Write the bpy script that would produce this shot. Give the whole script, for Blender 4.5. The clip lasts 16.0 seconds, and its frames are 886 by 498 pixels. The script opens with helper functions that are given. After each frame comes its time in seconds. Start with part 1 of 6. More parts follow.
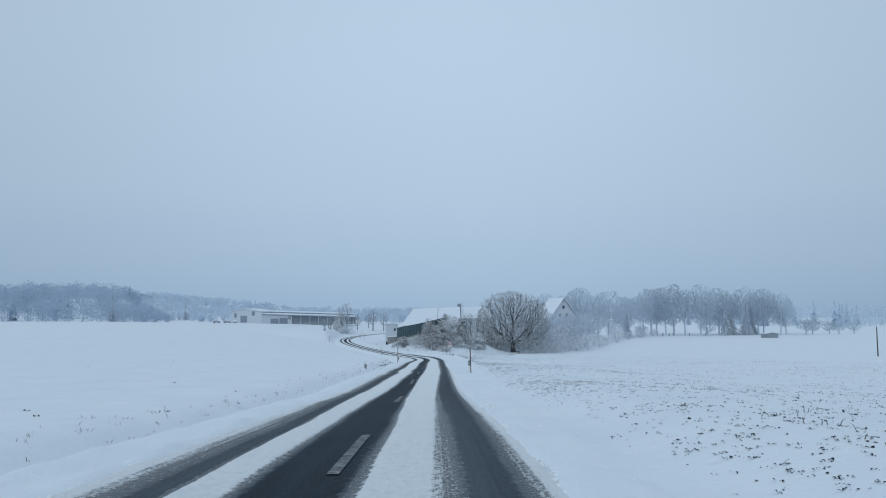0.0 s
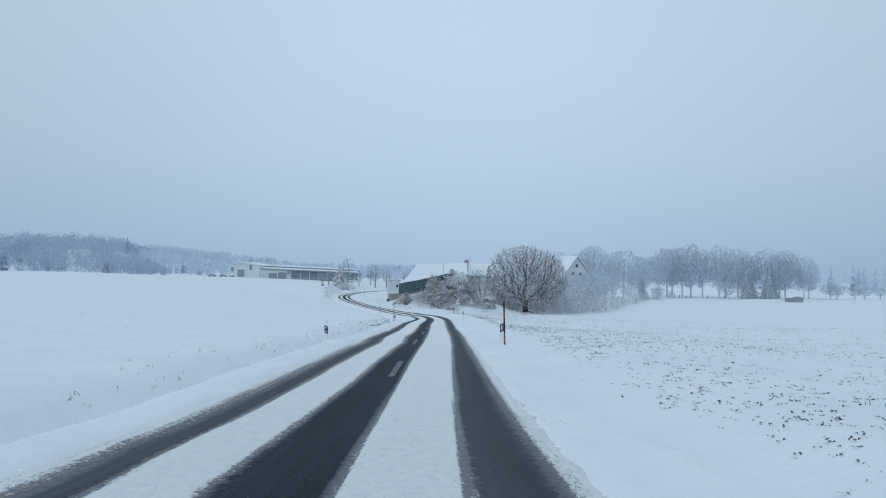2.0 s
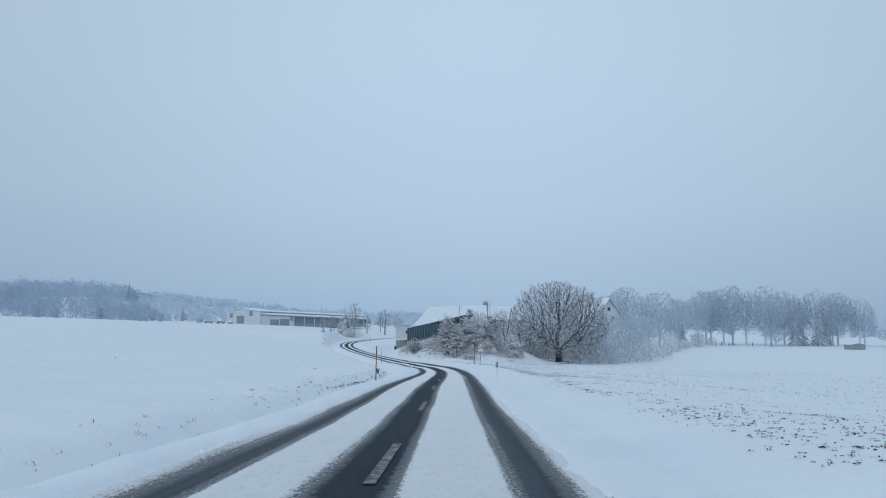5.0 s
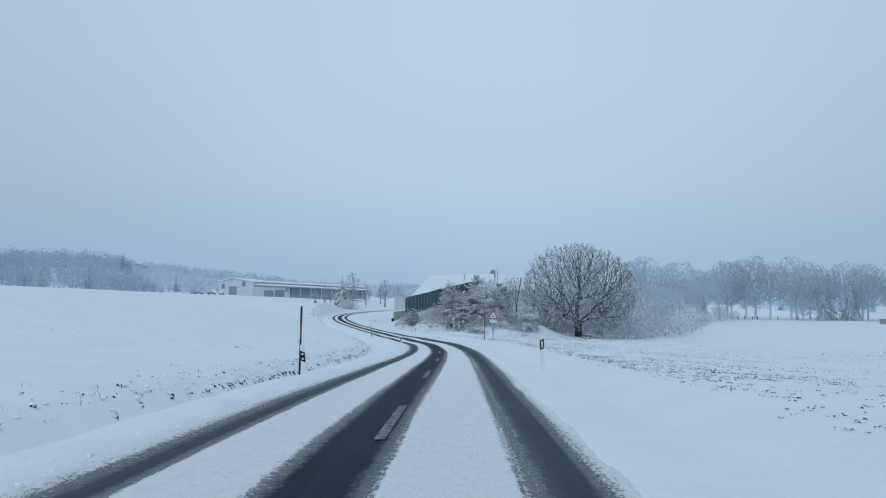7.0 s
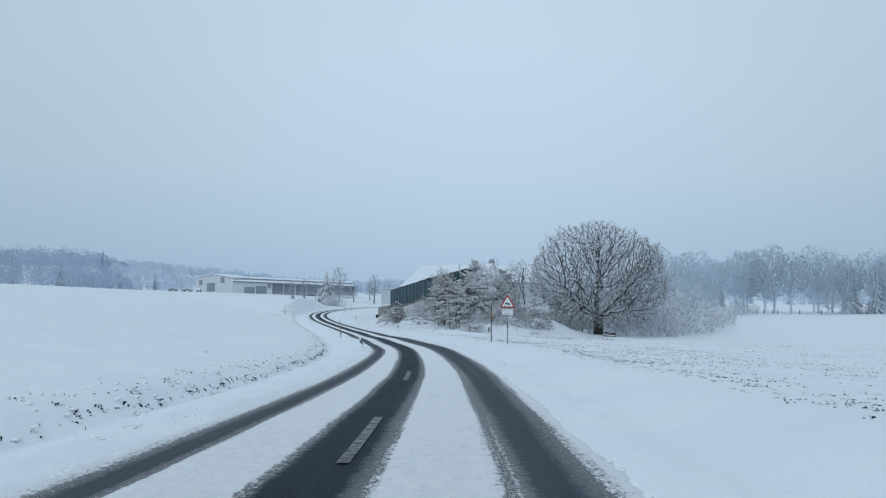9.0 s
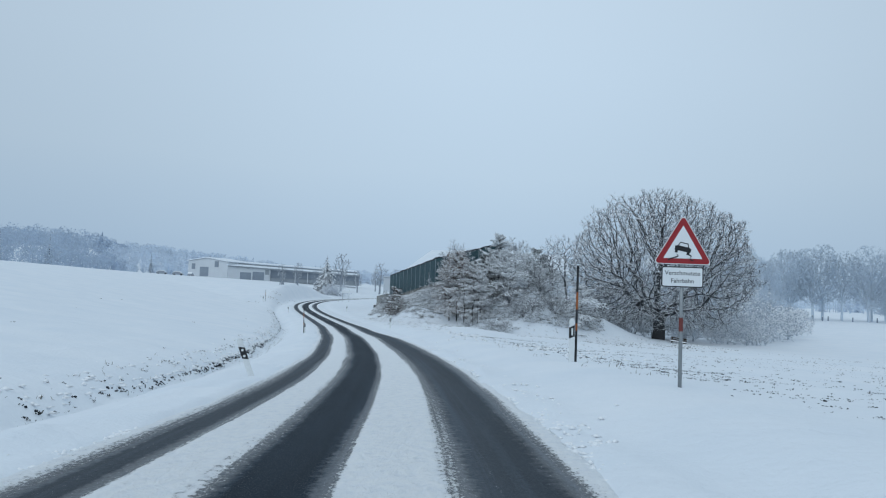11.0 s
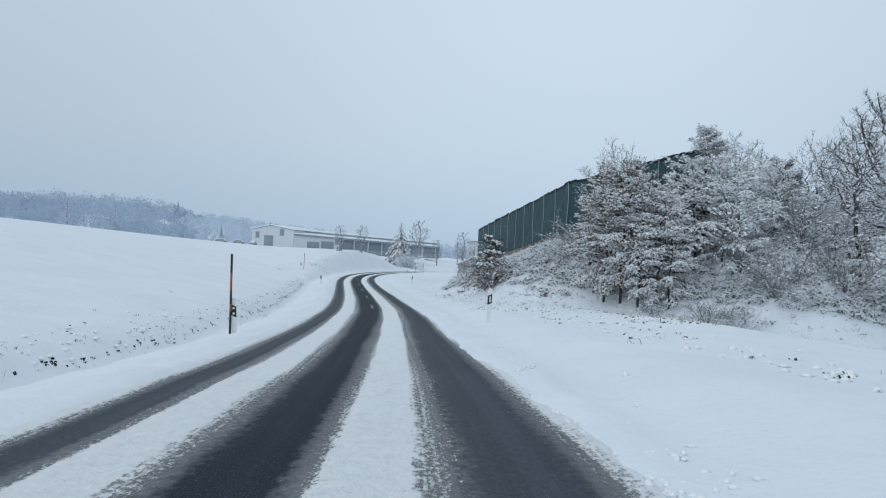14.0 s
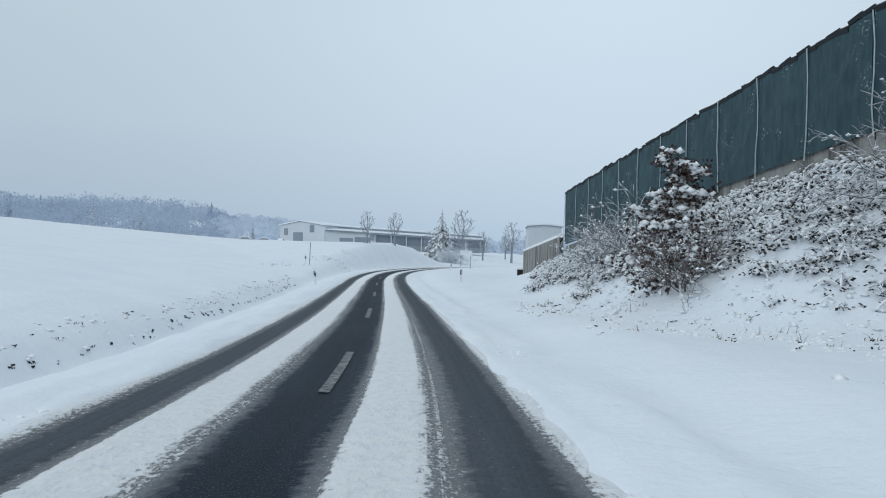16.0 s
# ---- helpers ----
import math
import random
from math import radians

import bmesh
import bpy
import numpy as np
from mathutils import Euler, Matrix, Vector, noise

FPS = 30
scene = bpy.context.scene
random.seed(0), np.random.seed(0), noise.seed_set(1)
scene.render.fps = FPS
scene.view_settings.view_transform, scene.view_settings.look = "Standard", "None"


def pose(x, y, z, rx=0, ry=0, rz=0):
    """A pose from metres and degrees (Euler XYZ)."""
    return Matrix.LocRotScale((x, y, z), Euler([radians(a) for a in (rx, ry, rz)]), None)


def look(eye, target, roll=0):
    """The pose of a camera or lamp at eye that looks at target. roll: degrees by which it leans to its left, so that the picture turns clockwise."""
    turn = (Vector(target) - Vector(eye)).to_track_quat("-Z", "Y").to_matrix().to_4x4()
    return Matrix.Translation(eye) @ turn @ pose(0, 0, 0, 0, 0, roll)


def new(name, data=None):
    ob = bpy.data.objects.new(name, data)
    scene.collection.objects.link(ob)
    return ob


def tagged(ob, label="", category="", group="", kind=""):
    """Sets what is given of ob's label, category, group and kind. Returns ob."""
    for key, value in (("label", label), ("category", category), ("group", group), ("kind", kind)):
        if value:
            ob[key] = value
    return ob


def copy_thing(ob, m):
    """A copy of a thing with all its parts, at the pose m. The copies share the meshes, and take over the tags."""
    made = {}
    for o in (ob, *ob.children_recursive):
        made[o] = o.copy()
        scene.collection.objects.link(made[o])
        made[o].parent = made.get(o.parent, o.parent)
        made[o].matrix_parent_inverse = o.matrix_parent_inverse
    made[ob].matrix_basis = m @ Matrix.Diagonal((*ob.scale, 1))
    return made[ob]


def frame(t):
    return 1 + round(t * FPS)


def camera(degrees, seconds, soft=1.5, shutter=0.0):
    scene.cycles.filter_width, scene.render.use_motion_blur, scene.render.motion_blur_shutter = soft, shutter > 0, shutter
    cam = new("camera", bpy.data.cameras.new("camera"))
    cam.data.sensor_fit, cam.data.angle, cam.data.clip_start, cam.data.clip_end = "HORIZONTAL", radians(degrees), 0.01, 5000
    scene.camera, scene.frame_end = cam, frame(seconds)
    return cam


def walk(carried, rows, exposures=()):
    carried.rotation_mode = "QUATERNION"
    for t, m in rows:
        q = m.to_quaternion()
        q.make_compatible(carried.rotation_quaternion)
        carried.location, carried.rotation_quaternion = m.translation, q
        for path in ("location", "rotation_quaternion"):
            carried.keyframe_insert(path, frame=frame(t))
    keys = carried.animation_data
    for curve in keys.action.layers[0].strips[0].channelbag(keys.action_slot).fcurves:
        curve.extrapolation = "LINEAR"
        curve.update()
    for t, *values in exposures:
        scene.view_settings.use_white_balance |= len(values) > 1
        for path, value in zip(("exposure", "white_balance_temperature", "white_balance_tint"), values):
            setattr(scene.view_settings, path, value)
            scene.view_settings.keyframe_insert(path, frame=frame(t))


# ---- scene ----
cam = camera(60.4, 16.0, 1.1)
PATH = [
    (0, (0.73, -0.52, 0.668), (0.6999, 1.4718, 0.8497), -0.34),
    (0.5, (0.547, 4.435, 0.454), (0.5295, 6.4288, 0.605), 0.11),
    (1, (0.371, 9.459, 0.213), (0.3609, 11.4552, 0.334), 0.49),
    (1.5, (0.201, 14.535, -0.049), (0.1777, 16.5326, 0.0444), 1.04),
    (2, (0.039, 19.674, -0.324), (-0.0056, 21.6724, -0.2484), 0.68),
    (2.5, (-0.108, 24.894, -0.6), (-0.156, 26.8924, -0.537), 3.22),
    (2.6, (-0.136, 25.948, -0.655), (-0.2, 27.9452, -0.5714), 2.97),
    (2.7, (-0.162, 27.006, -0.709), (-0.2321, 29.0009, -0.584), 2.64),
    (2.8, (-0.188, 28.067, -0.762), (-0.2629, 30.0589, -0.5983), 2.43),
    (2.9, (-0.214, 29.132, -0.814), (-0.2924, 31.1197, -0.6073), 2.08),
    (3, (-0.238, 30.199, -0.865), (-0.3248, 32.1791, -0.5976), 1.93),
    (3.1, (-0.263, 31.27, -0.915), (-0.3403, 33.2474, -0.6253), 1.55),
    (3.2, (-0.287, 32.344, -0.964), (-0.3624, 34.318, -0.6517), 1.41),
    (3.3, (-0.311, 33.42, -1.011), (-0.3887, 35.3934, -0.6956), 1.27),
    (3.5, (-0.36, 35.58, -1.1), (-0.4273, 37.5509, -0.765), 0.69),
    (3.7, (-0.412, 37.69, -1.181), (-0.4788, 39.6647, -0.8684), 0.59),
    (3.8, (-0.439, 38.72, -1.219), (-0.5055, 40.6952, -0.9125), 0.55),
    (4, (-0.495, 40.78, -1.292), (-0.5649, 42.7573, -0.9993), 0.41),
    (4.5, (-0.661, 46.40, -1.494), (-0.7372, 48.3857, -1.2711), 0.19),
    (4.7, (-0.731, 48.687, -1.578), (-0.811, 50.674, -1.3656), 0.38),
    (7, (-1.415, 74.533, -2.654), (-1.5114, 76.5262, -2.5189), 0.73),
    (7.5, (-1.529, 80.599, -2.891), (-1.6327, 82.5933, -2.7732), 0.24),
    (8, (-1.636, 86.839, -3.137), (-1.7223, 88.834, -3.0174), 0.02),
    (8.5, (-1.764, 93.255, -3.395), (-1.8447, 95.2491, -3.2714), 0.17),
    (9, (-1.942, 99.841, -3.661), (-2.025, 101.835, -3.5314), 0.28),
    (11.5, (-3.849, 135.077, -5.034), (-3.9742, 137.0697, -4.9253), 2.55),
    (12, (-4.63, 141.941, -5.302), (-4.7705, 143.934, -5.2177), 2.71),
    (12.5, (-5.504, 148.718, -5.563), (-5.6844, 150.7082, -5.4848), 3.09),
    (13, (-6.465, 155.383, -5.801), (-6.6866, 157.37, -5.7386), 3.48),
    (13.5, (-7.545, 161.967, -6.014), (-7.8231, 163.9473, -5.9596), 3.50),
    (14, (-8.759, 168.498, -6.206), (-9.0892, 170.4694, -6.1558), 2.95),
    (14.5, (-10.103, 175.007, -6.385), (-10.467, 176.9726, -6.3323), 3.06),
    (15, (-11.565, 181.566, -6.554), (-11.9535, 183.5276, -6.5102), 3.05),
    (15.5, (-13.128, 188.31, -6.715), (-13.5381, 190.2668, -6.6771), 2.92),
    (16, (-14.774, 195.434, -6.861), (-15.2109, 197.3857, -6.8215), 1.56),
]
walk(cam, [(t, look(eye, target, roll)) for t, eye, target, roll in PATH], [(0.0, -0.08, 6150, 10), (1.4, -0.08, 6150, 10), (2.0, 0.04, 6250, 10), (3.0, 0.15, 6400, 10), (3.5, 0.03, 6300, 10), (4.2, -0.04, 6200, 10), (6.0, -0.04, 6120, 10), (7.2, -0.02, 6060, 10), (8.0, 0.04, 6300, 10), (9.0, 0.06, 6350, 10), (12.5, 0.06, 6400, 11), (14.5, 0.19, 6750, 12), (16.0, 0.19, 6800, 12)])

# ---- world and light ----
world = bpy.data.worlds.new("overcast_sky")
scene.world = world
world.use_nodes = True
wn, wl = world.node_tree.nodes, world.node_tree.links
wn.clear()
sky = wn.new("ShaderNodeTexSky")
sky.sky_type, sky.sun_disc = "NISHITA", False
sky.sun_elevation, sky.sun_rotation = radians(38), radians(215)
wc = wn.new("ShaderNodeTexCoord")
ws = wn.new("ShaderNodeSeparateXYZ")
wl.new(wc.outputs["Generated"], ws.inputs["Vector"])
cloud = wn.new("ShaderNodeTexNoise")
cloud.inputs["Scale"].default_value, cloud.inputs["Detail"].default_value = 1.6, 3.0
wl.new(wc.outputs["Generated"], cloud.inputs["Vector"])
wm = wn.new("ShaderNodeMath")
wm.operation = "MULTIPLY_ADD"
wm.inputs[1].default_value, wm.inputs[2].default_value = 0.12, -0.06
wl.new(cloud.outputs["Fac"], wm.inputs[0])
wa = wn.new("ShaderNodeMath")
wa.operation = "ADD"
wl.new(ws.outputs["Z"], wa.inputs[0])
wl.new(wm.outputs[0], wa.inputs[1])
wr = wn.new("ShaderNodeValToRGB")
SKY_STOPS = [(0.0, (0.33, 0.455, 0.60)), (0.06, (0.38, 0.505, 0.635)), (0.16, (0.44, 0.56, 0.67)), (0.30, (0.47, 0.59, 0.70)), (0.60, (0.50, 0.61, 0.71)), (1.0, (0.52, 0.62, 0.70))]
for n, (at, c) in enumerate(SKY_STOPS):
    e = wr.color_ramp.elements[n] if n < 2 else wr.color_ramp.elements.new(at)
    e.position, e.color = at, (*(10 * v for v in c), 1)
wl.new(wa.outputs[0], wr.inputs["Fac"])
glow = wn.new("ShaderNodeVectorMath")
glow.operation = "DOT_PRODUCT"
glow.inputs[1].default_value = (0.0, 0.957, 0.29)
wl.new(wc.outputs["Generated"], glow.inputs[0])


def sky_math(op, a, b):
    n = wn.new("ShaderNodeMath")
    n.operation = op
    wl.new(a, n.inputs[0])
    n.inputs[1].default_value = b
    return n


lit = sky_math("MAXIMUM", glow.outputs["Value"], 0.0)
lit = sky_math("POWER", lit.outputs[0], 8.0)
lit = sky_math("MULTIPLY", lit.outputs[0], 0.22)
lit = sky_math("ADD", lit.outputs[0], 0.885)
bright = wn.new("ShaderNodeVectorMath")
bright.operation = "SCALE"
wl.new(wr.outputs["Color"], bright.inputs[0])
wl.new(lit.outputs[0], bright.inputs["Scale"])
veil = wn.new("ShaderNodeMix")
veil.data_type = "RGBA"
veil.inputs["Factor"].default_value = 0.985
wl.new(sky.outputs["Color"], veil.inputs["A"])
wl.new(bright.outputs[0], veil.inputs["B"])
cloud_bg = wn.new("ShaderNodeBackground")
cloud_bg.inputs["Strength"].default_value = 0.1
wl.new(veil.outputs["Result"], cloud_bg.inputs["Color"])
wout = wn.new("ShaderNodeOutputWorld")
wl.new(cloud_bg.outputs[0], wout.inputs["Surface"])
sun = new("sun", bpy.data.lights.new("sun", "SUN"))
sun.data.energy, sun.data.angle, sun.data.color = 0.58, radians(60), (0.86, 0.95, 1.0)
sun.matrix_world = look((0, 0, 50), (24.5, 35.0, 50 - 33.4))


# ---- materials ----
def mat(name, rough=0.8, metal=0.0, spec=0.3):
    m = bpy.data.materials.new(name)
    m.use_nodes = True
    b = m.node_tree.nodes["Principled BSDF"]
    b.inputs["Roughness"].default_value, b.inputs["Metallic"].default_value = rough, metal
    b.inputs["Specular IOR Level"].default_value = spec
    return m, m.node_tree.nodes, m.node_tree.links, b


def noise_tex(nodes, links, scale, detail=4.0, vector=None, rough=0.6):
    n = nodes.new("ShaderNodeTexNoise")
    n.inputs["Scale"].default_value, n.inputs["Detail"].default_value, n.inputs["Roughness"].default_value = scale, detail, rough
    if vector:
        links.new(vector, n.inputs["Vector"])
    return n.outputs["Fac"]


def ramp(nodes, links, fac, stops, mode="LINEAR"):
    r = nodes.new("ShaderNodeValToRGB")
    r.color_ramp.interpolation = mode
    for n, (at, c) in enumerate(stops):
        e = r.color_ramp.elements[n] if n < 2 else r.color_ramp.elements.new(at)
        c = (c, c, c) if isinstance(c, (int, float)) else c
        e.position, e.color = at, (*c, 1)
    links.new(fac, r.inputs["Fac"])
    return r.outputs["Color"]


def mix(nodes, links, fac, a, b):
    n = nodes.new("ShaderNodeMix")
    n.data_type = "RGBA"
    for value, socket in ((fac, n.inputs["Factor"]), (a, n.inputs["A"]), (b, n.inputs["B"])):
        if isinstance(value, bpy.types.NodeSocket):
            links.new(value, socket)
        elif isinstance(value, (int, float)):
            socket.default_value = value
        else:
            socket.default_value = (*value, 1)
    return n.outputs["Result"]


def calc(nodes, links, op, a, b=0.0, c=0.0):
    n = nodes.new("ShaderNodeMath")
    n.operation = op
    for k, value in enumerate((a, b, c)):
        if isinstance(value, bpy.types.NodeSocket):
            links.new(value, n.inputs[k])
        else:
            n.inputs[k].default_value = value
    return n.outputs[0]


def bump(nodes, links, b, height, strength, distance):
    n = nodes.new("ShaderNodeBump")
    n.inputs["Strength"].default_value, n.inputs["Distance"].default_value = strength, distance
    links.new(height, n.inputs["Height"])
    links.new(n.outputs["Normal"], b.inputs["Normal"])


def where(nodes):
    return nodes.new("ShaderNodeNewGeometry").outputs["Position"]


SNOW = (0.84, 0.87, 0.90)


def snow_material(name, rough=0.75, lump=1.0, fresh=0.0):
    m, n, l, b = mat(name, rough, 0, 0.25)
    p = where(n)
    big, fine = noise_tex(n, l, 0.35, 5, p), noise_tex(n, l, 9.0, 5, p)
    c = ramp(n, l, big, [(0.3, (0.78, 0.835, 0.89)), (0.7, (0.86, 0.895, 0.93))])
    c = mix(n, l, calc(n, l, "MULTIPLY", fine, 0.22), c, (0.74, 0.79, 0.85))
    c = mix(n, l, fresh, c, (0.95, 0.96, 0.97))
    l.new(c, b.inputs["Base Color"])
    h = calc(n, l, "ADD", noise_tex(n, l, 2.2, 6, p), calc(n, l, "MULTIPLY", fine, 0.35))
    bump(n, l, b, h, 0.55, 0.10 * lump)
    return m


def plain(name, color, rough=0.6, metal=0.0, grain=30.0, vary=0.12, spec=0.4, relief=0.15):
    m, n, l, b = mat(name, rough, metal, spec)
    tc = n.new("ShaderNodeTexCoord").outputs["Object"]
    f, g = noise_tex(n, l, grain, 5, tc), noise_tex(n, l, grain * 0.08, 3, tc)
    k = calc(n, l, "ADD", calc(n, l, "MULTIPLY", f, 0.5), calc(n, l, "MULTIPLY", g, 0.5))
    dark, light = tuple(v * (1 - vary) for v in color), tuple(min(1, v * (1 + vary)) for v in color)
    l.new(ramp(n, l, k, [(0.35, dark), (0.65, light)]), b.inputs["Base Color"])
    bump(n, l, b, f, relief, 0.01)
    return m


def snowed(name, color, cover=0.35, edge=0.25, rough=0.85, grain=6.0, frost=0.0, scale=1.5):
    """A surface with snow lying on whatever faces up, patchy, over a base colour."""
    m, n, l, b = mat(name, rough, 0, 0.2)
    g = n.new("ShaderNodeNewGeometry")
    s = n.new("ShaderNodeSeparateXYZ")
    l.new(g.outputs["Normal"], s.inputs["Vector"])
    f, patch = noise_tex(n, l, grain, 4, g.outputs["Position"]), noise_tex(n, l, scale, 3, g.outputs["Position"])
    k = calc(n, l, "ADD", s.outputs["Z"], calc(n, l, "MULTIPLY_ADD", patch, 1.2, -0.6))
    lie = ramp(n, l, k, [(max(0.0, cover), 0.0), (min(1.0, cover + edge), 1.0)])
    dark, light = tuple(v * 0.65 for v in color), tuple(min(1, v * 1.35) for v in color)
    base = ramp(n, l, f, [(0.3, dark), (0.7, light)])
    # frost mixes in pale blue; the far bark and needles use it as haze
    if frost:
        base = mix(n, l, calc(n, l, "MULTIPLY_ADD", f, 0.4, frost - 0.2), base, (0.66, 0.74, 0.83))
    l.new(mix(n, l, lie, base, SNOW), b.inputs["Base Color"])
    return m


M_SNOW = snow_material("snow_cover")
M_CLUMP = snow_material("snow_clump", 0.7, 0.5, 0.8)
M_BARK = snowed("oak_bark_with_snow", (0.058, 0.059, 0.062), 0.33, 0.24, grain=14.0)
M_TWIG = snowed("twigs_with_snow", (0.085, 0.078, 0.078), 0.1, 0.4, frost=0.14)
M_OAKTWIG = snowed("bare_oak_twigs", (0.042, 0.044, 0.052), 0.30, 0.35, frost=0.06)
M_BROWNTWIG = snowed("brown_bare_twigs", (0.10, 0.072, 0.055), 0.5, 0.3, frost=0.08)
M_SNOWTWIG = snowed("dark_twigs_lined_with_snow", (0.055, 0.048, 0.045), 0.20, 0.3, frost=0.05)
M_SHRUB = snowed("frosted_twigs", (0.22, 0.22, 0.24), -0.1, 0.6, frost=0.55)
# Distance haze is painted into this light bark colour.
M_FAR_BARK = snowed("hazed_far_bark", (0.52, 0.59, 0.66), 0.2, 0.5, frost=0.45)
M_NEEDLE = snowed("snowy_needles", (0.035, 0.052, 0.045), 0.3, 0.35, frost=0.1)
# Needle colour lifted to blue-grey to imitate haze.
M_FAR_NEEDLE = snowed("hazed_needles", (0.48, 0.57, 0.66), 0.6, 0.4, frost=0.45)
M_LEAF = snowed("dry_brown_leaves_with_snow", (0.145, 0.088, 0.064), 0.75, 0.2)
M_DARKLEAF = snowed("dark_evergreen_leaves", (0.060, 0.040, 0.036), 0.9, 0.1)
M_SPRUCE = snowed("snowy_spruce_needles", (0.055, 0.075, 0.085), 0.42, 0.3, frost=0.2)
M_MID = snowed("bare_birch_twigs", (0.16, 0.17, 0.19), 0.3, 0.5, frost=0.25)
M_DARKROLL = plain("dark_weathered_tarpaulin", (0.015, 0.02, 0.024), 0.7)


def hazed_material(name, color):
    """Thin far twigs: haze is painted into the pale colour, and light passes through."""
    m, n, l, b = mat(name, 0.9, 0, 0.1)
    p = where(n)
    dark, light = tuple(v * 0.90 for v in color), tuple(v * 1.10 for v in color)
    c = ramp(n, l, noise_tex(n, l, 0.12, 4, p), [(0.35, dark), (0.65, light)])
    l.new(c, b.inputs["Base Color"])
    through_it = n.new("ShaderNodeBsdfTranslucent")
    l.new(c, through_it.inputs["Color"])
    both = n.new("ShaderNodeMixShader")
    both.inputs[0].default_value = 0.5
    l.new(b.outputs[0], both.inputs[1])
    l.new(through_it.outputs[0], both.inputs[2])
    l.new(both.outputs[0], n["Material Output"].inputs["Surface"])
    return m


# Pale blue-grey tones stand in for the haze over far trees.
M_FAR_TWIG = hazed_material("hazed_far_twigs", (0.65, 0.71, 0.77))
M_FAR_WOOD = hazed_material("hazed_far_wood", (0.50, 0.58, 0.68))
M_FAR_PALE = hazed_material("pale_hazed_wood", (0.68, 0.75, 0.83))
# Shade of openings with haze painted in; far posts and stakes share it.
M_HAZEGAP = plain("haze_paled_dark", (0.26, 0.30, 0.35), 0.85, grain=3)
M_SOIL = snowed("bare_soil_and_grass", (0.024, 0.029, 0.036), 0.97, 0.03)
M_TUSSOCK = snowed("dark_winter_grass", (0.030, 0.034, 0.028), 0.80, 0.15)
M_STRAW = snowed("dry_grass", (0.13, 0.115, 0.085), 0.8, 0.3)
M_POST = plain("white_plastic", (0.78, 0.80, 0.80), 0.45, grain=12, vary=0.06)
M_BLACK = plain("black_plastic", (0.018, 0.019, 0.022), 0.5)
M_REFLECT = plain("pale_reflector", (0.72, 0.74, 0.74), 0.2, vary=0.05, spec=0.6)
M_ORANGE = plain("orange_paint", (0.32, 0.10, 0.03), 0.55)
M_DARKPOLE = plain("dark_painted_wood", (0.025, 0.026, 0.03), 0.7)
M_STEEL = plain("galvanised_steel", (0.30, 0.32, 0.33), 0.45, 0.6)
M_RED = plain("red_sign_face", (0.32, 0.02, 0.025), 0.4, vary=0.06)
M_SIGNWHITE = plain("white_sign_face", (0.80, 0.82, 0.83), 0.4, vary=0.03)
M_SIGNBLACK = plain("black_sign_ink", (0.012, 0.012, 0.014), 0.5)
M_DULLRED = plain("dull_red_band", (0.16, 0.035, 0.03), 0.6)


def concrete_material():
    """Old concrete with dark damp streaks running down."""
    m, n, l, b = mat("stained_concrete", 0.85, 0, 0.25)
    tc = n.new("ShaderNodeTexCoord").outputs["Object"]
    mp = n.new("ShaderNodeMapping")
    mp.inputs["Scale"].default_value = (1, 1, 0.12)
    l.new(tc, mp.inputs["Vector"])
    f, g = noise_tex(n, l, 8, 6, tc, 0.7), noise_tex(n, l, 1.6, 5, mp.outputs["Vector"], 0.7)
    c = ramp(n, l, f, [(0.3, (0.24, 0.24, 0.225)), (0.7, (0.38, 0.38, 0.36))])
    l.new(mix(n, l, ramp(n, l, g, [(0.46, 0.0), (0.62, 0.85)]), c, (0.055, 0.05, 0.042)), b.inputs["Base Color"])
    bump(n, l, b, f, 0.3, 0.02)
    return m


M_CONCRETE = concrete_material()
M_WOOD = snowed("weathered_wood", (0.055, 0.045, 0.038), 0.5, 0.25)
M_WALLWHITE = plain("white_render", (0.62, 0.65, 0.68), 0.85, grain=4, vary=0.05)
M_WALLGREY = plain("grey_cladding", (0.30, 0.33, 0.36), 0.7, grain=4, vary=0.1)
M_DARKGAP = plain("dark_opening", (0.06, 0.065, 0.075), 0.8)
M_GLASS = plain("dull_window_glass", (0.05, 0.06, 0.07), 0.15, spec=0.6)
# Car grey lightened to stand for haze and thin snow.
M_CARPAINT = plain("hazed_car_grey", (0.32, 0.35, 0.39), 0.4)
M_TYRE = plain("tyre_rubber", (0.02, 0.02, 0.02), 0.9)


def tarp_material():
    m, n, l, b = mat("dark_green_tarpaulin", 0.7, 0, 0.2)
    tc = n.new("ShaderNodeTexCoord").outputs["Object"]
    mp = n.new("ShaderNodeMapping")
    mp.inputs["Scale"].default_value = (1, 1, 0.25)
    l.new(tc, mp.inputs["Vector"])
    f, g = noise_tex(n, l, 5, 5, mp.outputs["Vector"]), noise_tex(n, l, 0.7, 3, tc)
    # Green greyed and blued part-way to imitate haze over the wall.
    c = ramp(n, l, f, [(0.3, (0.028, 0.060, 0.071)), (0.7, (0.052, 0.097, 0.112))])
    c = mix(n, l, ramp(n, l, g, [(0.55, 0.0), (0.8, 0.45)]), c, (0.07, 0.15, 0.15))
    specks = ramp(n, l, noise_tex(n, l, 14, 6, tc), [(0.60, 0.0), (0.68, 1.0)])
    patch = ramp(n, l, noise_tex(n, l, 0.9, 2, tc), [(0.55, 0.0), (0.66, 0.9)])
    l.new(mix(n, l, calc(n, l, "MULTIPLY", specks, patch), c, SNOW), b.inputs["Base Color"])
    bump(n, l, b, f, 0.3, 0.03)
    return m


M_TARP = tarp_material()


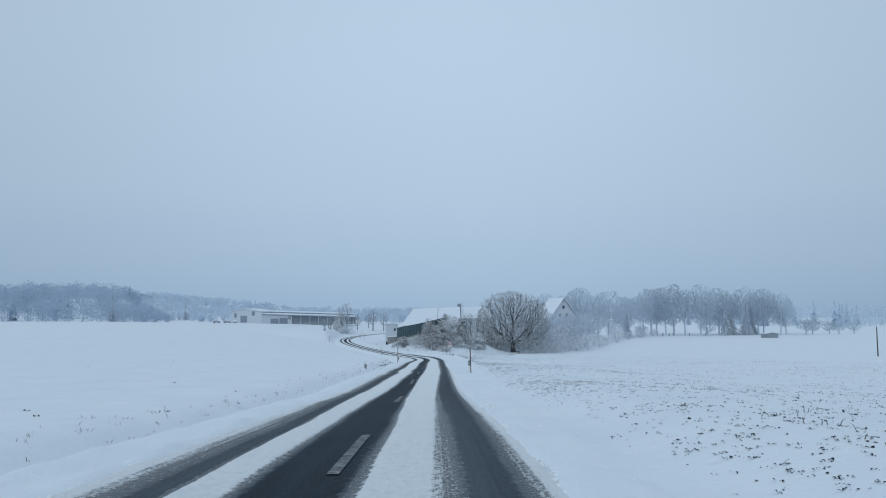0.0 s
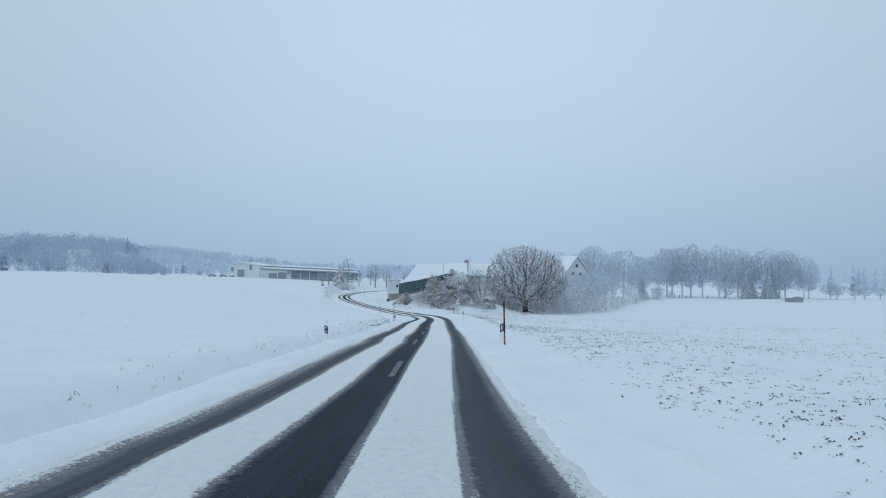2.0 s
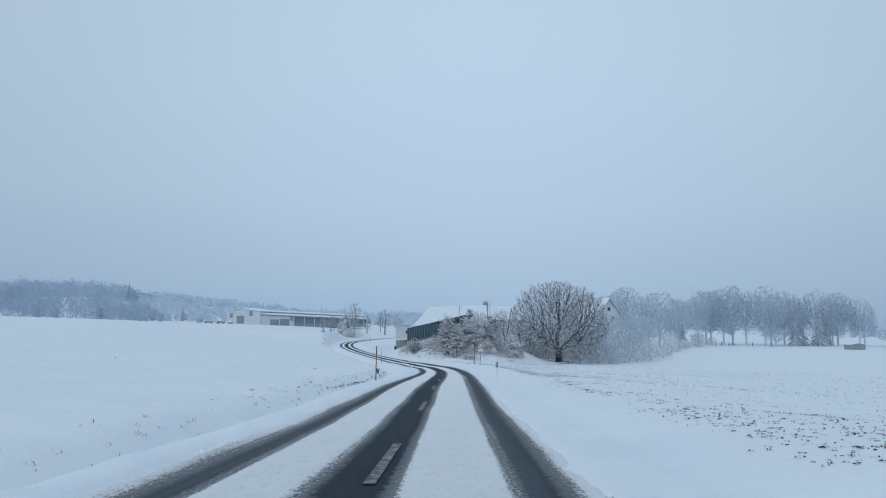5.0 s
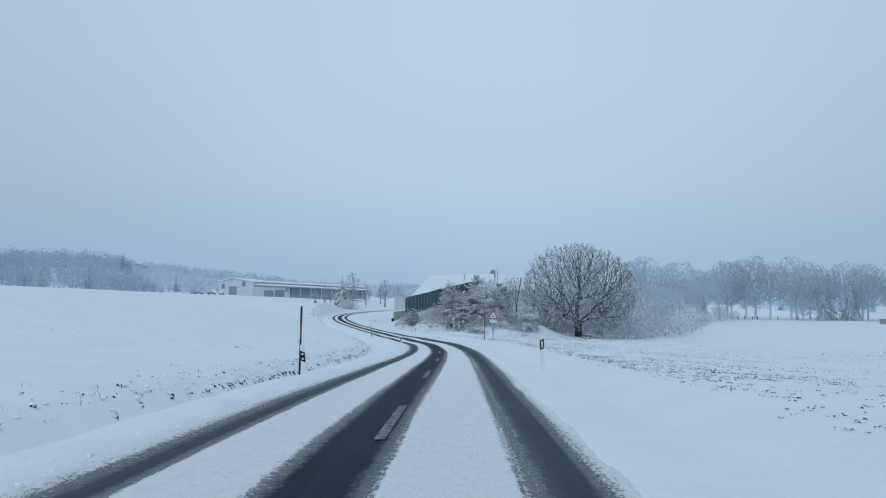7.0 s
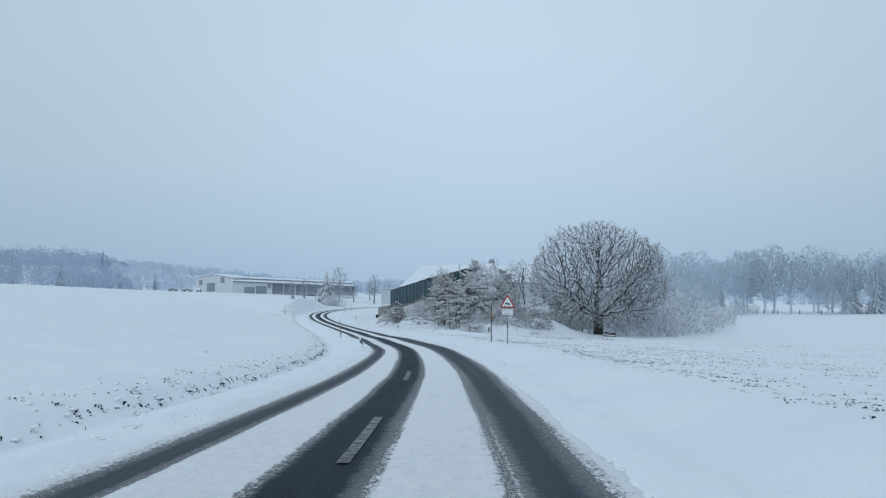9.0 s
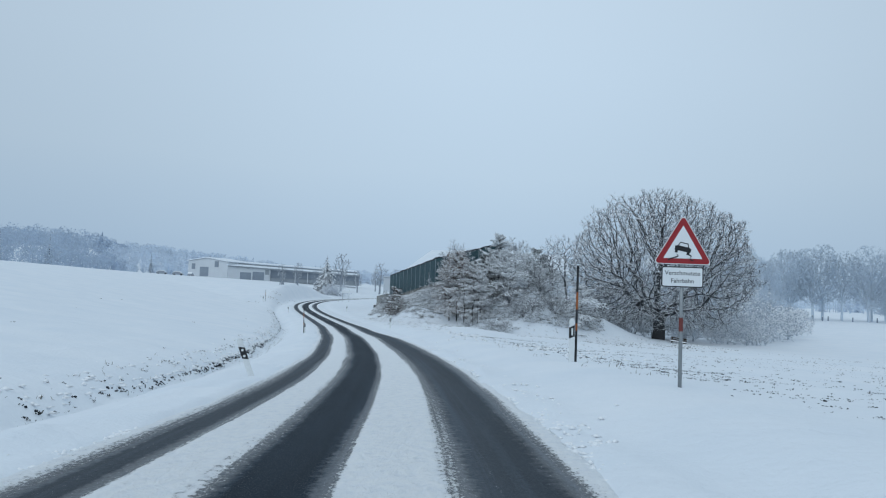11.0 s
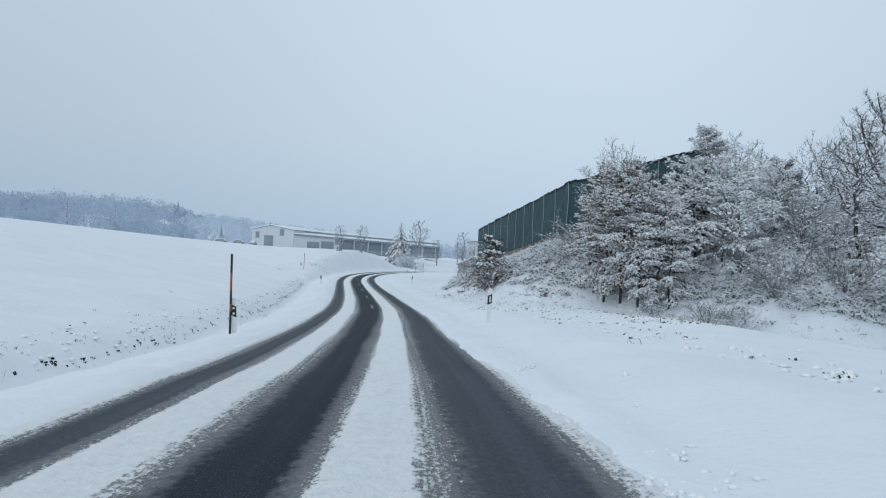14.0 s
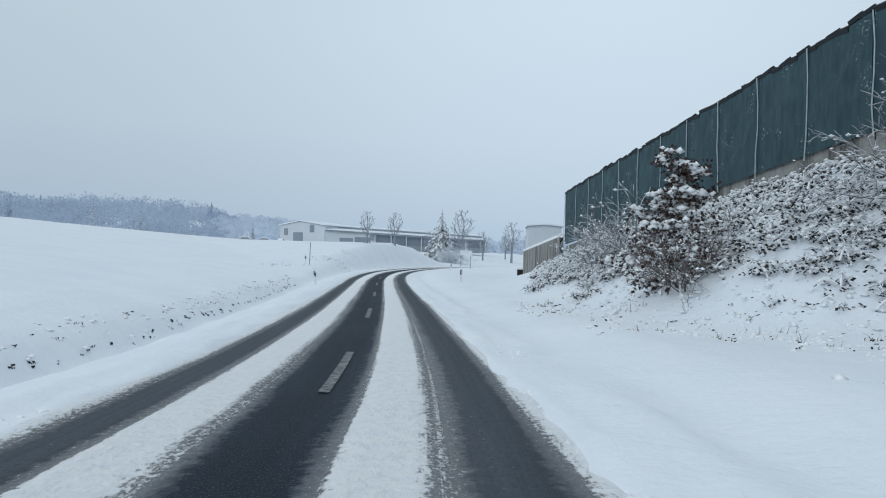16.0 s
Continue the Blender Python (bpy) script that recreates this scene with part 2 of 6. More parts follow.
def road_material():
    """Wet asphalt, slush and snow in bands along the wheel tracks. The first UV map counts the bands across, the second holds metres."""
    m, n, l, b = mat("asphalt_with_snow_strips", 0.6, 0, 0.04)

    def layer(name):
        node = n.new("ShaderNodeUVMap")
        node.uv_map = name
        return node.outputs["UV"]

    uv = layer("metres")
    s = n.new("ShaderNodeSeparateXYZ")
    l.new(layer("bands"), s.inputs["Vector"])

    def mapped(x, y):
        mp = n.new("ShaderNodeMapping")
        mp.inputs["Scale"].default_value = (x, y, 1)
        l.new(uv, mp.inputs["Vector"])
        return mp.outputs["Vector"]

    wander = noise_tex(n, l, 1.0, 3, mapped(0.3, 0.22))
    ragged = noise_tex(n, l, 1.0, 6, mapped(9.0, 7.0), 0.70)
    fine = noise_tex(n, l, 1.0, 6, mapped(26.0, 13.0), 0.78)
    tiny = noise_tex(n, l, 1.0, 3, mapped(70.0, 45.0), 0.7)
    streak = noise_tex(n, l, 1.0, 4, mapped(13.0, 0.10), 0.65)
    lump = noise_tex(n, l, 1.0, 6, mapped(8.0, 5.5), 0.68)
    v = calc(n, l, "ADD", s.outputs["X"], calc(n, l, "MULTIPLY_ADD", wander, 0.5, -0.25))
    v = calc(n, l, "ADD", v, calc(n, l, "MULTIPLY_ADD", ragged, 0.9, -0.45))
    t = calc(n, l, "MULTIPLY_ADD", v, 1 / 15, 2 / 15)
    at = lambda k: (k + 2) / 15
    stops = [(-1.0, 1.0), (0.0, 0.90), (0.35, 0.62), (0.95, 0.34), (1.1, 0.20), (1.9, 0.18), (2.1, 0.40), (2.85, 0.62), (3.1, 0.99), (3.7, 0.97), (4.1, 0.80), (4.6, 0.50), (5.05, 0.06), (5.9, 0.03), (6.15, 0.30),
             (6.8, 0.62), (7.1, 0.97), (7.9, 0.97), (8.1, 0.66), (8.8, 0.52), (9.1, 0.20), (9.9, 0.16), (10.15, 0.34), (10.7, 0.52), (11.05, 0.88), (11.5, 1.0), (12.8, 1.0)]
    soft = ramp(n, l, t, [(at(k), c) for k, c in stops])
    speck = calc(n, l, "ADD", calc(n, l, "MULTIPLY_ADD", fine, 1.9, -0.95), calc(n, l, "MULTIPLY_ADD", tiny, 0.5, -0.25))
    body = calc(n, l, "ADD", calc(n, l, "ADD", soft, calc(n, l, "MULTIPLY_ADD", streak, 0.95, -0.48)), speck)
    verge = ramp(n, l, t, [(at(-1.0), 1.0), (at(-0.1), 0.0), (at(11.1), 0.0), (at(11.9), 1.0)])
    body = calc(n, l, "ADD", body, calc(n, l, "MULTIPLY", verge, 0.6))
    strip = ramp(n, l, t, [(at(2.75), 0.0), (at(3.15), 1.0), (at(3.9), 0.8), (at(4.3), 0.0), (at(6.75), 0.0), (at(7.15), 1.0), (at(7.95), 1.0), (at(8.3), 0.0)])
    body = calc(n, l, "ADD", body, calc(n, l, "MULTIPLY", strip, 0.5))
    cover = ramp(n, l, body, [(0.50, 0.0), (0.76, 1.0)])
    cover = calc(n, l, "MAXIMUM", cover, calc(n, l, "MULTIPLY", ramp(n, l, soft, [(0.10, 0.0), (0.60, 0.30), (1.0, 0.90)]), calc(n, l, "MULTIPLY_ADD", fine, 1.6, 0.2)))
    dust = calc(n, l, "MULTIPLY", ramp(n, l, tiny, [(0.56, 0.0), (0.72, 0.30)]), ramp(n, l, soft, [(0.0, 1.0), (0.5, 0.0)]))
    cover = calc(n, l, "MAXIMUM", cover, dust)
    grain = noise_tex(n, l, 1.0, 5, mapped(55, 45), 0.75)
    patchy = noise_tex(n, l, 1.0, 4, mapped(1.6, 0.25))
    asphalt = ramp(n, l, calc(n, l, "MULTIPLY_ADD", patchy, 0.5, calc(n, l, "MULTIPLY", grain, 0.5)), [(0.34, (0.008, 0.015, 0.024)), (0.66, (0.024, 0.037, 0.053))])
    tyre = calc(n, l, "ADD", calc(n, l, "MULTIPLY", noise_tex(n, l, 1.0, 4, mapped(7.0, 0.035), 0.7), 0.65), calc(n, l, "MULTIPLY", fine, 0.35))
    film = calc(n, l, "MULTIPLY", ramp(n, l, tyre, [(0.46, 0.0), (0.62, 0.24)]), ramp(n, l, soft, [(0.05, 0.30), (0.16, 1.0)]))
    asphalt = mix(n, l, film, asphalt, (0.11, 0.16, 0.22))
    white = ramp(n, l, lump, [(0.26, (0.76, 0.80, 0.85)), (0.42, (0.88, 0.91, 0.94)), (0.58, (0.93, 0.95, 0.96))])
    dirt = ramp(n, l, noise_tex(n, l, 1.0, 5, mapped(3.2, 1.1), 0.7), [(0.54, 0.0), (0.76, 0.18)])
    dirt = calc(n, l, "MULTIPLY", dirt, ramp(n, l, t, [(at(-0.6), 0.0), (at(0.6), 1.0), (at(10.4), 1.0), (at(11.6), 0.0)]))
    white = mix(n, l, verge, mix(n, l, dirt, white, (0.50, 0.53, 0.57)), (0.81, 0.86, 0.905))
    l.new(mix(n, l, cover, asphalt, white), b.inputs["Base Color"])
    l.new(ramp(n, l, cover, [(0.0, 0.60), (0.5, 0.9)]), b.inputs["Roughness"])
    h = calc(n, l, "ADD", calc(n, l, "MULTIPLY", cover, calc(n, l, "MULTIPLY_ADD", lump, 2.2, 0.4)), calc(n, l, "MULTIPLY", grain, 0.10))
    bump(n, l, b, h, 0.75, 0.06)
    return m


M_ROAD = road_material()


def dash_material():
    m, n, l, b = mat("worn_white_line", 0.6, 0, 0.3)
    p = where(n)
    wear = ramp(n, l, noise_tex(n, l, 7.0, 6, p, 0.75), [(0.36, 0.0), (0.56, 1.0)])
    l.new(mix(n, l, wear, (0.28, 0.30, 0.30), (0.045, 0.05, 0.058)), b.inputs["Base Color"])
    return m


M_DASH = dash_material()

# ---- tools for building ----


class Solid:
    """Collects faces for one mesh."""

    def __init__(self):
        self.v, self.f = [], []

    def quad(self, a, b, c, d):
        k = len(self.v)
        self.v += [tuple(a), tuple(b), tuple(c), tuple(d)]
        self.f.append((k, k + 1, k + 2, k + 3))

    def tri(self, a, b, c):
        k = len(self.v)
        self.v += [tuple(a), tuple(b), tuple(c)]
        self.f.append((k, k + 1, k + 2))

    def box(self, x0, x1, y0, y1, z0, z1, m=None):
        k = len(self.v)
        pts = [(x, y, z) for z in (z0, z1) for x, y in ((x0, y0), (x1, y0), (x1, y1), (x0, y1))]
        self.v += [tuple(m @ Vector(p)) if m else p for p in pts]
        self.f += [tuple(k + i for i in q) for q in ((3, 2, 1, 0), (4, 5, 6, 7), (0, 1, 5, 4), (1, 2, 6, 5), (2, 3, 7, 6), (3, 0, 4, 7))]
        return self

    def prism(self, outline, y0, y1, m=None):
        """An outline in x and z, pushed from y0 to y1."""
        k, n = len(self.v), len(outline)
        pts = [(x, y0, z) for x, z in outline] + [(x, y1, z) for x, z in outline]
        self.v += [tuple(m @ Vector(p)) if m else p for p in pts]
        self.f += [tuple(range(k, k + n)), tuple(range(k + 2 * n - 1, k + n - 1, -1))]
        self.f += [(k + i, k + n + i, k + n + (i + 1) % n, k + (i + 1) % n) for i in range(n)]
        return self

    def tube(self, pts, radii, sides=4, cap=True):
        k, n = len(self.v), len(pts)
        d = (pts[-1] - pts[0])
        d = d.normalized() if d.length > 1e-6 else Vector((0, 0, 1))
        side = d.cross(Vector((0.31, 0.17, 0.93) if abs(d.z) < 0.9 else (1, 0, 0))).normalized()
        up = d.cross(side)
        ring = [(math.cos(6.2832 * i / sides), math.sin(6.2832 * i / sides)) for i in range(sides)]
        for p, r in zip(pts, radii):
            for c, s in ring:
                self.v.append((p.x + r * (c * side.x + s * up.x), p.y + r * (c * side.y + s * up.y), p.z + r * (c * side.z + s * up.z)))
        for j in range(n - 1):
            for i in range(sides):
                a, b = k + j * sides + i, k + j * sides + (i + 1) % sides
                self.f.append((a, b, b + sides, a + sides))
        if cap:
            self.f.append(tuple(k + (n - 1) * sides + i for i in range(sides)))
            self.f.append(tuple(k + i for i in reversed(range(sides))))
        return self

    def sliver(self, p, e, w, sides=3):
        """A twig: a thin cone, or one flat blade far off."""
        d = e - p
        u = d.orthogonal().normalized() * w
        k = len(self.v)
        if sides < 3:
            self.v += [tuple(p - u), tuple(p + u), tuple(e)]
            self.f.append((k, k + 1, k + 2))
            return
        v = d.normalized().cross(u)
        self.v += [tuple(p + u), tuple(p - u * 0.5 + v * 0.87), tuple(p - u * 0.5 - v * 0.87), tuple(e)]
        self.f += [(k, k + 1, k + 3), (k + 1, k + 2, k + 3), (k + 2, k, k + 3)]

    def blob(self, c, rx, ry, rz, rng, lumps=0.25):
        """A low, lumpy clump."""
        k = len(self.v)
        for z, r, n in ((-0.55, 0.75, 5), (0.15, 1.0, 5), (0.72, 0.6, 5)):
            for i in range(5):
                a = 6.2832 * (i + 0.5 * (z > 0)) / 5 + rng.uniform(-0.3, 0.3)
                q = r * (1 + rng.uniform(-lumps, lumps))
                self.v.append((c[0] + rx * q * math.cos(a), c[1] + ry * q * math.sin(a), c[2] + rz * z * (1 + rng.uniform(-lumps, lumps))))
        self.v.append((c[0], c[1], c[2] + rz))
        for j in range(2):
            for i in range(5):
                a, b = k + j * 5 + i, k + j * 5 + (i + 1) % 5
                self.f.append((a, b, b + 5, a + 5))
        for i in range(5):
            self.f.append((k + 10 + i, k + 10 + (i + 1) % 5, k + 15))
        self.f.append(tuple(k + i for i in reversed(range(5))))
        return self

    def pad(self, c, rx, ry, rz, rng):
        """A small snow pad of eight faces."""
        k, a0 = len(self.v), rng.uniform(0, 1.57)
        for i in range(4):
            a = a0 + 1.5708 * i + rng.uniform(-0.3, 0.3)
            self.v.append((c[0] + rx * math.cos(a), c[1] + ry * math.sin(a), c[2] + rz * rng.uniform(-0.35, 0.25)))
        self.v += [(c[0] + rx * rng.uniform(-0.3, 0.3), c[1] + ry * rng.uniform(-0.3, 0.3), c[2] + rz), (c[0], c[1], c[2] - rz * 0.7)]
        for i in range(4):
            self.f += [(k + i, k + (i + 1) % 4, k + 4), (k + (i + 1) % 4, k + i, k + 5)]
        return self

    def mesh(self, name, material, smooth=False):
        me = bpy.data.meshes.new(name)
        me.from_pydata(self.v, [], self.f)
        me.materials.append(material)
        if smooth:
            me.shade_smooth()
        me.update()
        return me


def part(name, solid, material, parent, label="", smooth=False):
    ob = new(name, solid if isinstance(solid, bpy.types.Mesh) else solid.mesh(name, material, smooth))
    ob.parent = parent
    return tagged(ob, label)


def thing(name, label, category, group="", at=None, kind=""):
    ob = new(name)
    ob.empty_display_size = 0.2
    if at is not None:
        ob.matrix_basis = at
    return tagged(ob, label, category, group, kind)


# ---- the lie of the land ----
CENTRE = [(-80, 1.7), (-40, 0.7), (0, -0.35), (10, -0.6), (23, -1.0), (37, -1.38), (62, -1.95), (80, -2.45), (97, -2.92), (110, -3.3), (122, -3.85), (133, -4.75), (148.8, -6.55), (162, -8.6),
          (175, -11.2), (188, -14.2), (195.6, -15.9), (204.4, -18.1), (211, -20.0), (222, -23.3), (235, -27.3), (250, -31.8), (268, -36.4), (290, -40.8), (320, -44.6), (350, -45.0), (385, -41), (430, -29), (520, 10), (700, 90)]
HEIGHT = [(-80, 1.2), (-40, 0.4), (-0.4, -0.62), (9.6, -1.04), (19.6, -1.6), (30, -2.2), (41, -2.55), (48.6, -2.83), (74.6, -3.97), (86.8, -4.4), (99.8, -4.95), (118, -5.7), (132, -6.2), (148.8, -6.82), (162, -7.31),
          (175, -7.65), (188, -8.03), (196, -8.15), (206, -8.3), (225, -8.35), (265, -8.0), (300, -7.8), (350, -7.5), (430, -7.0), (520, -6.5), (700, -5)]


def eased(table, y):
    """Smooth curve through the table's points."""
    ys, vs = np.array(table, float).T
    slope = np.gradient(vs, ys)
    y = np.clip(np.asarray(y, float), ys[0], ys[-1])
    i = np.clip(np.searchsorted(ys, y) - 1, 0, len(ys) - 2)
    h = ys[i + 1] - ys[i]
    t = (y - ys[i]) / h
    return (2 * t**3 - 3 * t**2 + 1) * vs[i] + (t**3 - 2 * t**2 + t) * h * slope[i] + (3 * t**2 - 2 * t**3) * vs[i + 1] + (t**3 - t**2) * h * slope[i + 1]


def lattice(x, y, seed=0):
    """Value noise between -1 and 1 on a unit lattice."""
    x, y = np.asarray(x, float), np.asarray(y, float)
    xi, yi = np.floor(x), np.floor(y)
    fx, fy = x - xi, y - yi
    fx, fy = fx * fx * (3 - 2 * fx), fy * fy * (3 - 2 * fy)
    def h(a, b):
        v = np.sin(a * 127.1 + b * 311.7 + seed * 74.7) * 43758.5453
        return 2 * (v - np.floor(v)) - 1
    return (h(xi, yi) * (1 - fx) + h(xi + 1, yi) * fx) * (1 - fy) + (h(xi, yi + 1) * (1 - fx) + h(xi + 1, yi + 1) * fx) * fy


BANKING = [(-80, 0.0), (100, 0.005), (125, 0.02), (140, 0.05), (190, 0.05), (206, 0.025), (230, -0.01), (270, -0.02), (700, 0.0)]


def road_z(u, y):
    """Height of the carriageway, which leans into its bends."""
    return eased(HEIGHT, y) + np.interp(y, *np.array(BANKING).T) * (np.clip(u, -4, 4) - 1)


def ease(q):
    q = np.clip(q, 0, 1)
    return q * q * (3 - 2 * q)


# The bank under the green wall: its foot line and its brow line, as tables of x by y.
WALL_A, WALL_B, WALL_C = Vector((-17.65, 242.4, 0)), Vector((-9.0, 214.6, 0)), Vector((-1.66, 210.57, 0))
BROW = [(-17.2, 243.0, -6.8), (-13.2, 229.0, -5.3), (-8.6, 215.2, -4.25), (1.5, 209.6, -3.7), (8.0, 212.5, -6.2), (13.0, 217.0, -8.8)]


def bank(x, y):
    """How high the bank stands over the low ground, and where it ends."""
    x, y = np.asarray(x, float), np.asarray(y, float)
    best, top = np.full(np.broadcast(x, y).shape, 1e9), np.zeros(np.broadcast(x, y).shape)
    inside = np.full(best.shape, -1e9)
    for (ax, ay, az), (bx, by, bz) in zip(BROW, BROW[1:]):
        dx, dy = bx - ax, by - ay
        n = math.hypot(dx, dy)
        t = np.clip(((x - ax) * dx + (y - ay) * dy) / n**2, 0, 1)
        d = np.hypot(x - ax - t * dx, y - ay - t * dy)
        side = ((x - ax) * dy - (y - ay) * dx) / n
        near = d < best
        top = np.where(near, az + t * (bz - az), top)
        inside = np.where(near, side, inside)
        best = np.where(near, d, best)
    out = np.where(inside < 0, 0.0, best)
    reach = 7.2
    fade = ease((262 - y) / 16.0) * np.where(inside < 0, ease((14.5 - x) / 12.0), 1.0)
    return top, (1 - ease(out / reach)) * fade


def land(x, y, fine=True):
    x, y = np.asarray(x, float), np.asarray(y, float)
    u = (x - eased(CENTRE, y))
    zr = road_z(u, y)
    # field that climbs away on one side
    plateau = -1.0 + 1.2 * ease((y - 60) / 120) - 1.5 * ease((y - 300) / 150) - 0.004 * np.clip(-u - 120, 0, 200)
    q = np.clip((-u - 6.0) / 105.0, 0, 1)
    left = zr - 0.15 - np.interp(y, (0, 20, 75, 90), (0.05, 0.18, 0.18, 0.0)) * ease((-u - 2.8) / 0.8) + (plateau - zr + 0.15) * (1 - (1 - q) ** 1.9)
    left = left + 0.16 * ease((-u - 5.55) / 0.35) * ease((16 + u) / 8) - 0.45 * np.exp(-((u + 5.3) / 0.75) ** 2) * (1 - 0.3 * lattice(y * 0.4, 0 * y, 3))
    # low, nearly level field on the other
    low = zr + (0.30 + np.interp(y, (0, 115, 140, 165, 182, 200), (0.12, 0.12, 0.0, 0.0, 0.03, 0.0)) * (1 - ease((u - 5) / 5))) * ease((u - 2.5) / 1.6) + 0.45 * ease((u - 6) / 5) * ease((y - 178) / 12) * (1 - ease((u - 16) / 8)) * (1 - ease((y - 225) / 20)) - 0.5 * ease((u - 6) / 14) - 0.5 * ease((u - 5) / 12) * ease((y - 150) / 60) - 0.9 * ease((u - 20) / 60) * ease((y - 20) / 150)
    # the knoll inside the bend
    knoll = np.interp(y, (235, 273, 307, 324, 340, 372), (-8.9, -6.5, -4.0, -3.4, -3.8, -9.0))
    left = left + np.clip(knoll - left, 0, None) * ease((-u - 3.8) / 4.4) * ease((y - 235) / 20)
    z = np.where(u < 0, left, low)
    z = np.where(np.abs(u) < 5, zr + (z - zr) * ease((np.abs(u) - 3.0) / 2.0), z)
    top, k = bank(x, y)
    z = z + np.clip(top - z, 0, None) * k * (u > 3)
    # the woods' hill far off
    far = np.hypot(x, y)
    hill = 19 * ease((far - 500) / 260) * ease((-x - 100) / 250) + 7 * ease((y - 520) / 320) * ease((120 - x) / 200)
    z = z + hill
    if fine:
        wide = ease((np.abs(u) - 3.2) / 6)
        z = z + wide * (0.10 * lattice(x * 0.16, y * 0.16, 1) + 0.05 * lattice(x * 0.6, y * 0.6, 2))
        z = z + ease((np.abs(u) - 2.7) / 0.5) * (0.025 * lattice(x * 1.7, y * 1.7, 5))
        z = z + 0.05 * np.exp(-((np.abs(u) - 3.05) / 0.28) ** 2) * (0.6 + lattice(x * 2.3, y * 1.9, 6))
        z = z + k * (u > 3) * (0.13 * lattice(x * 0.9, y * 0.9, 7) + 0.06 * lattice(x * 2.1, y * 2.1, 8))
    return z


def gz(x, y):
    return float(land(np.array([x]), np.array([y]))[0])


def grid_mesh(name, xs, ys, zs, material, uvs=()):
    rows, cols = zs.shape
    co = np.stack([xs, ys, zs], -1).reshape(-1, 3)
    k = np.arange(rows * cols).reshape(rows, cols)
    quads = np.stack([k[:-1, :-1], k[:-1, 1:], k[1:, 1:], k[1:, :-1]], -1).reshape(-1, 4)
    me = bpy.data.meshes.new(name)
    me.vertices.add(len(co))
    me.vertices.foreach_set("co", co.ravel())
    me.loops.add(quads.size)
    me.loops.foreach_set("vertex_index", quads.ravel().astype(np.int32))
    me.polygons.add(len(quads))
    me.polygons.foreach_set("loop_start", np.arange(0, quads.size, 4, dtype=np.int32))
    me.materials.append(material)
    for title, uv in uvs:
        layer = me.uv_layers.new(name=title)
        layer.data.foreach_set("uv", uv.reshape(-1, 2)[quads.ravel()].astype(np.float32).ravel())
    me.update(calc_edges=True)
    me.shade_smooth()
    return me


def steps(*spans):
    out = []
    for a, b, s in spans:
        out += list(np.arange(a, b, s))
    return np.array(out + [spans[-1][1]])


def build_ground():
    us = steps((-3500, -700, 280), (-700, -120, 14), (-120, -30, 3.0), (-30, -9, 0.7), (-9, -3.3, 0.22), (-3.3, -1.7, 0.1), (-1.7, 1.7, 0.6), (1.7, 3.3, 0.1), (3.3, 9, 0.22), (9, 30, 0.6), (30, 120, 3.0), (120, 700, 14), (700, 3500, 280))
    ys = steps((-600, -80, 52), (-80, -12, 4), (-12, 252, 0.6), (252, 330, 2.0), (330, 900, 9), (900, 4000, 310))
    u, y = np.meshgrid(us, ys)
    x = eased(CENTRE, y) + u
    z = land(x, y)
    tracks = np.array(TRACKS)
    side = np.where(u < 0, np.interp(y, tracks[:, 0], -tracks[:, 1]), np.interp(y, tracks[:, 0], tracks[:, 12]))
    rim = ease((np.abs(u) - np.clip(side - 0.04, 1.75, 2.62) - 0.10 * lattice(y * 0.9, 0.3 * u, 23) - 0.08 * lattice(y * 2.7, u, 24)) / 0.34)
    z = z - 0.07 + rim * (0.075 + 0.03 * ease((3.4 - np.abs(u)) / 0.7) + 0.050 * lattice(x * 3.1, y * 1.9, 21) * ease((3.6 - np.abs(u)) / 0.6) + 0.04 * (1 + lattice(x * 1.3, y * 0.8, 22)) * ease((3.8 - np.abs(u)) / 0.7))
    g = new("ground", grid_mesh("ground", x, y, z, M_SNOW))
    tagged(g, "wide snow-covered fields sloping to a road", "ground", kind="structure")


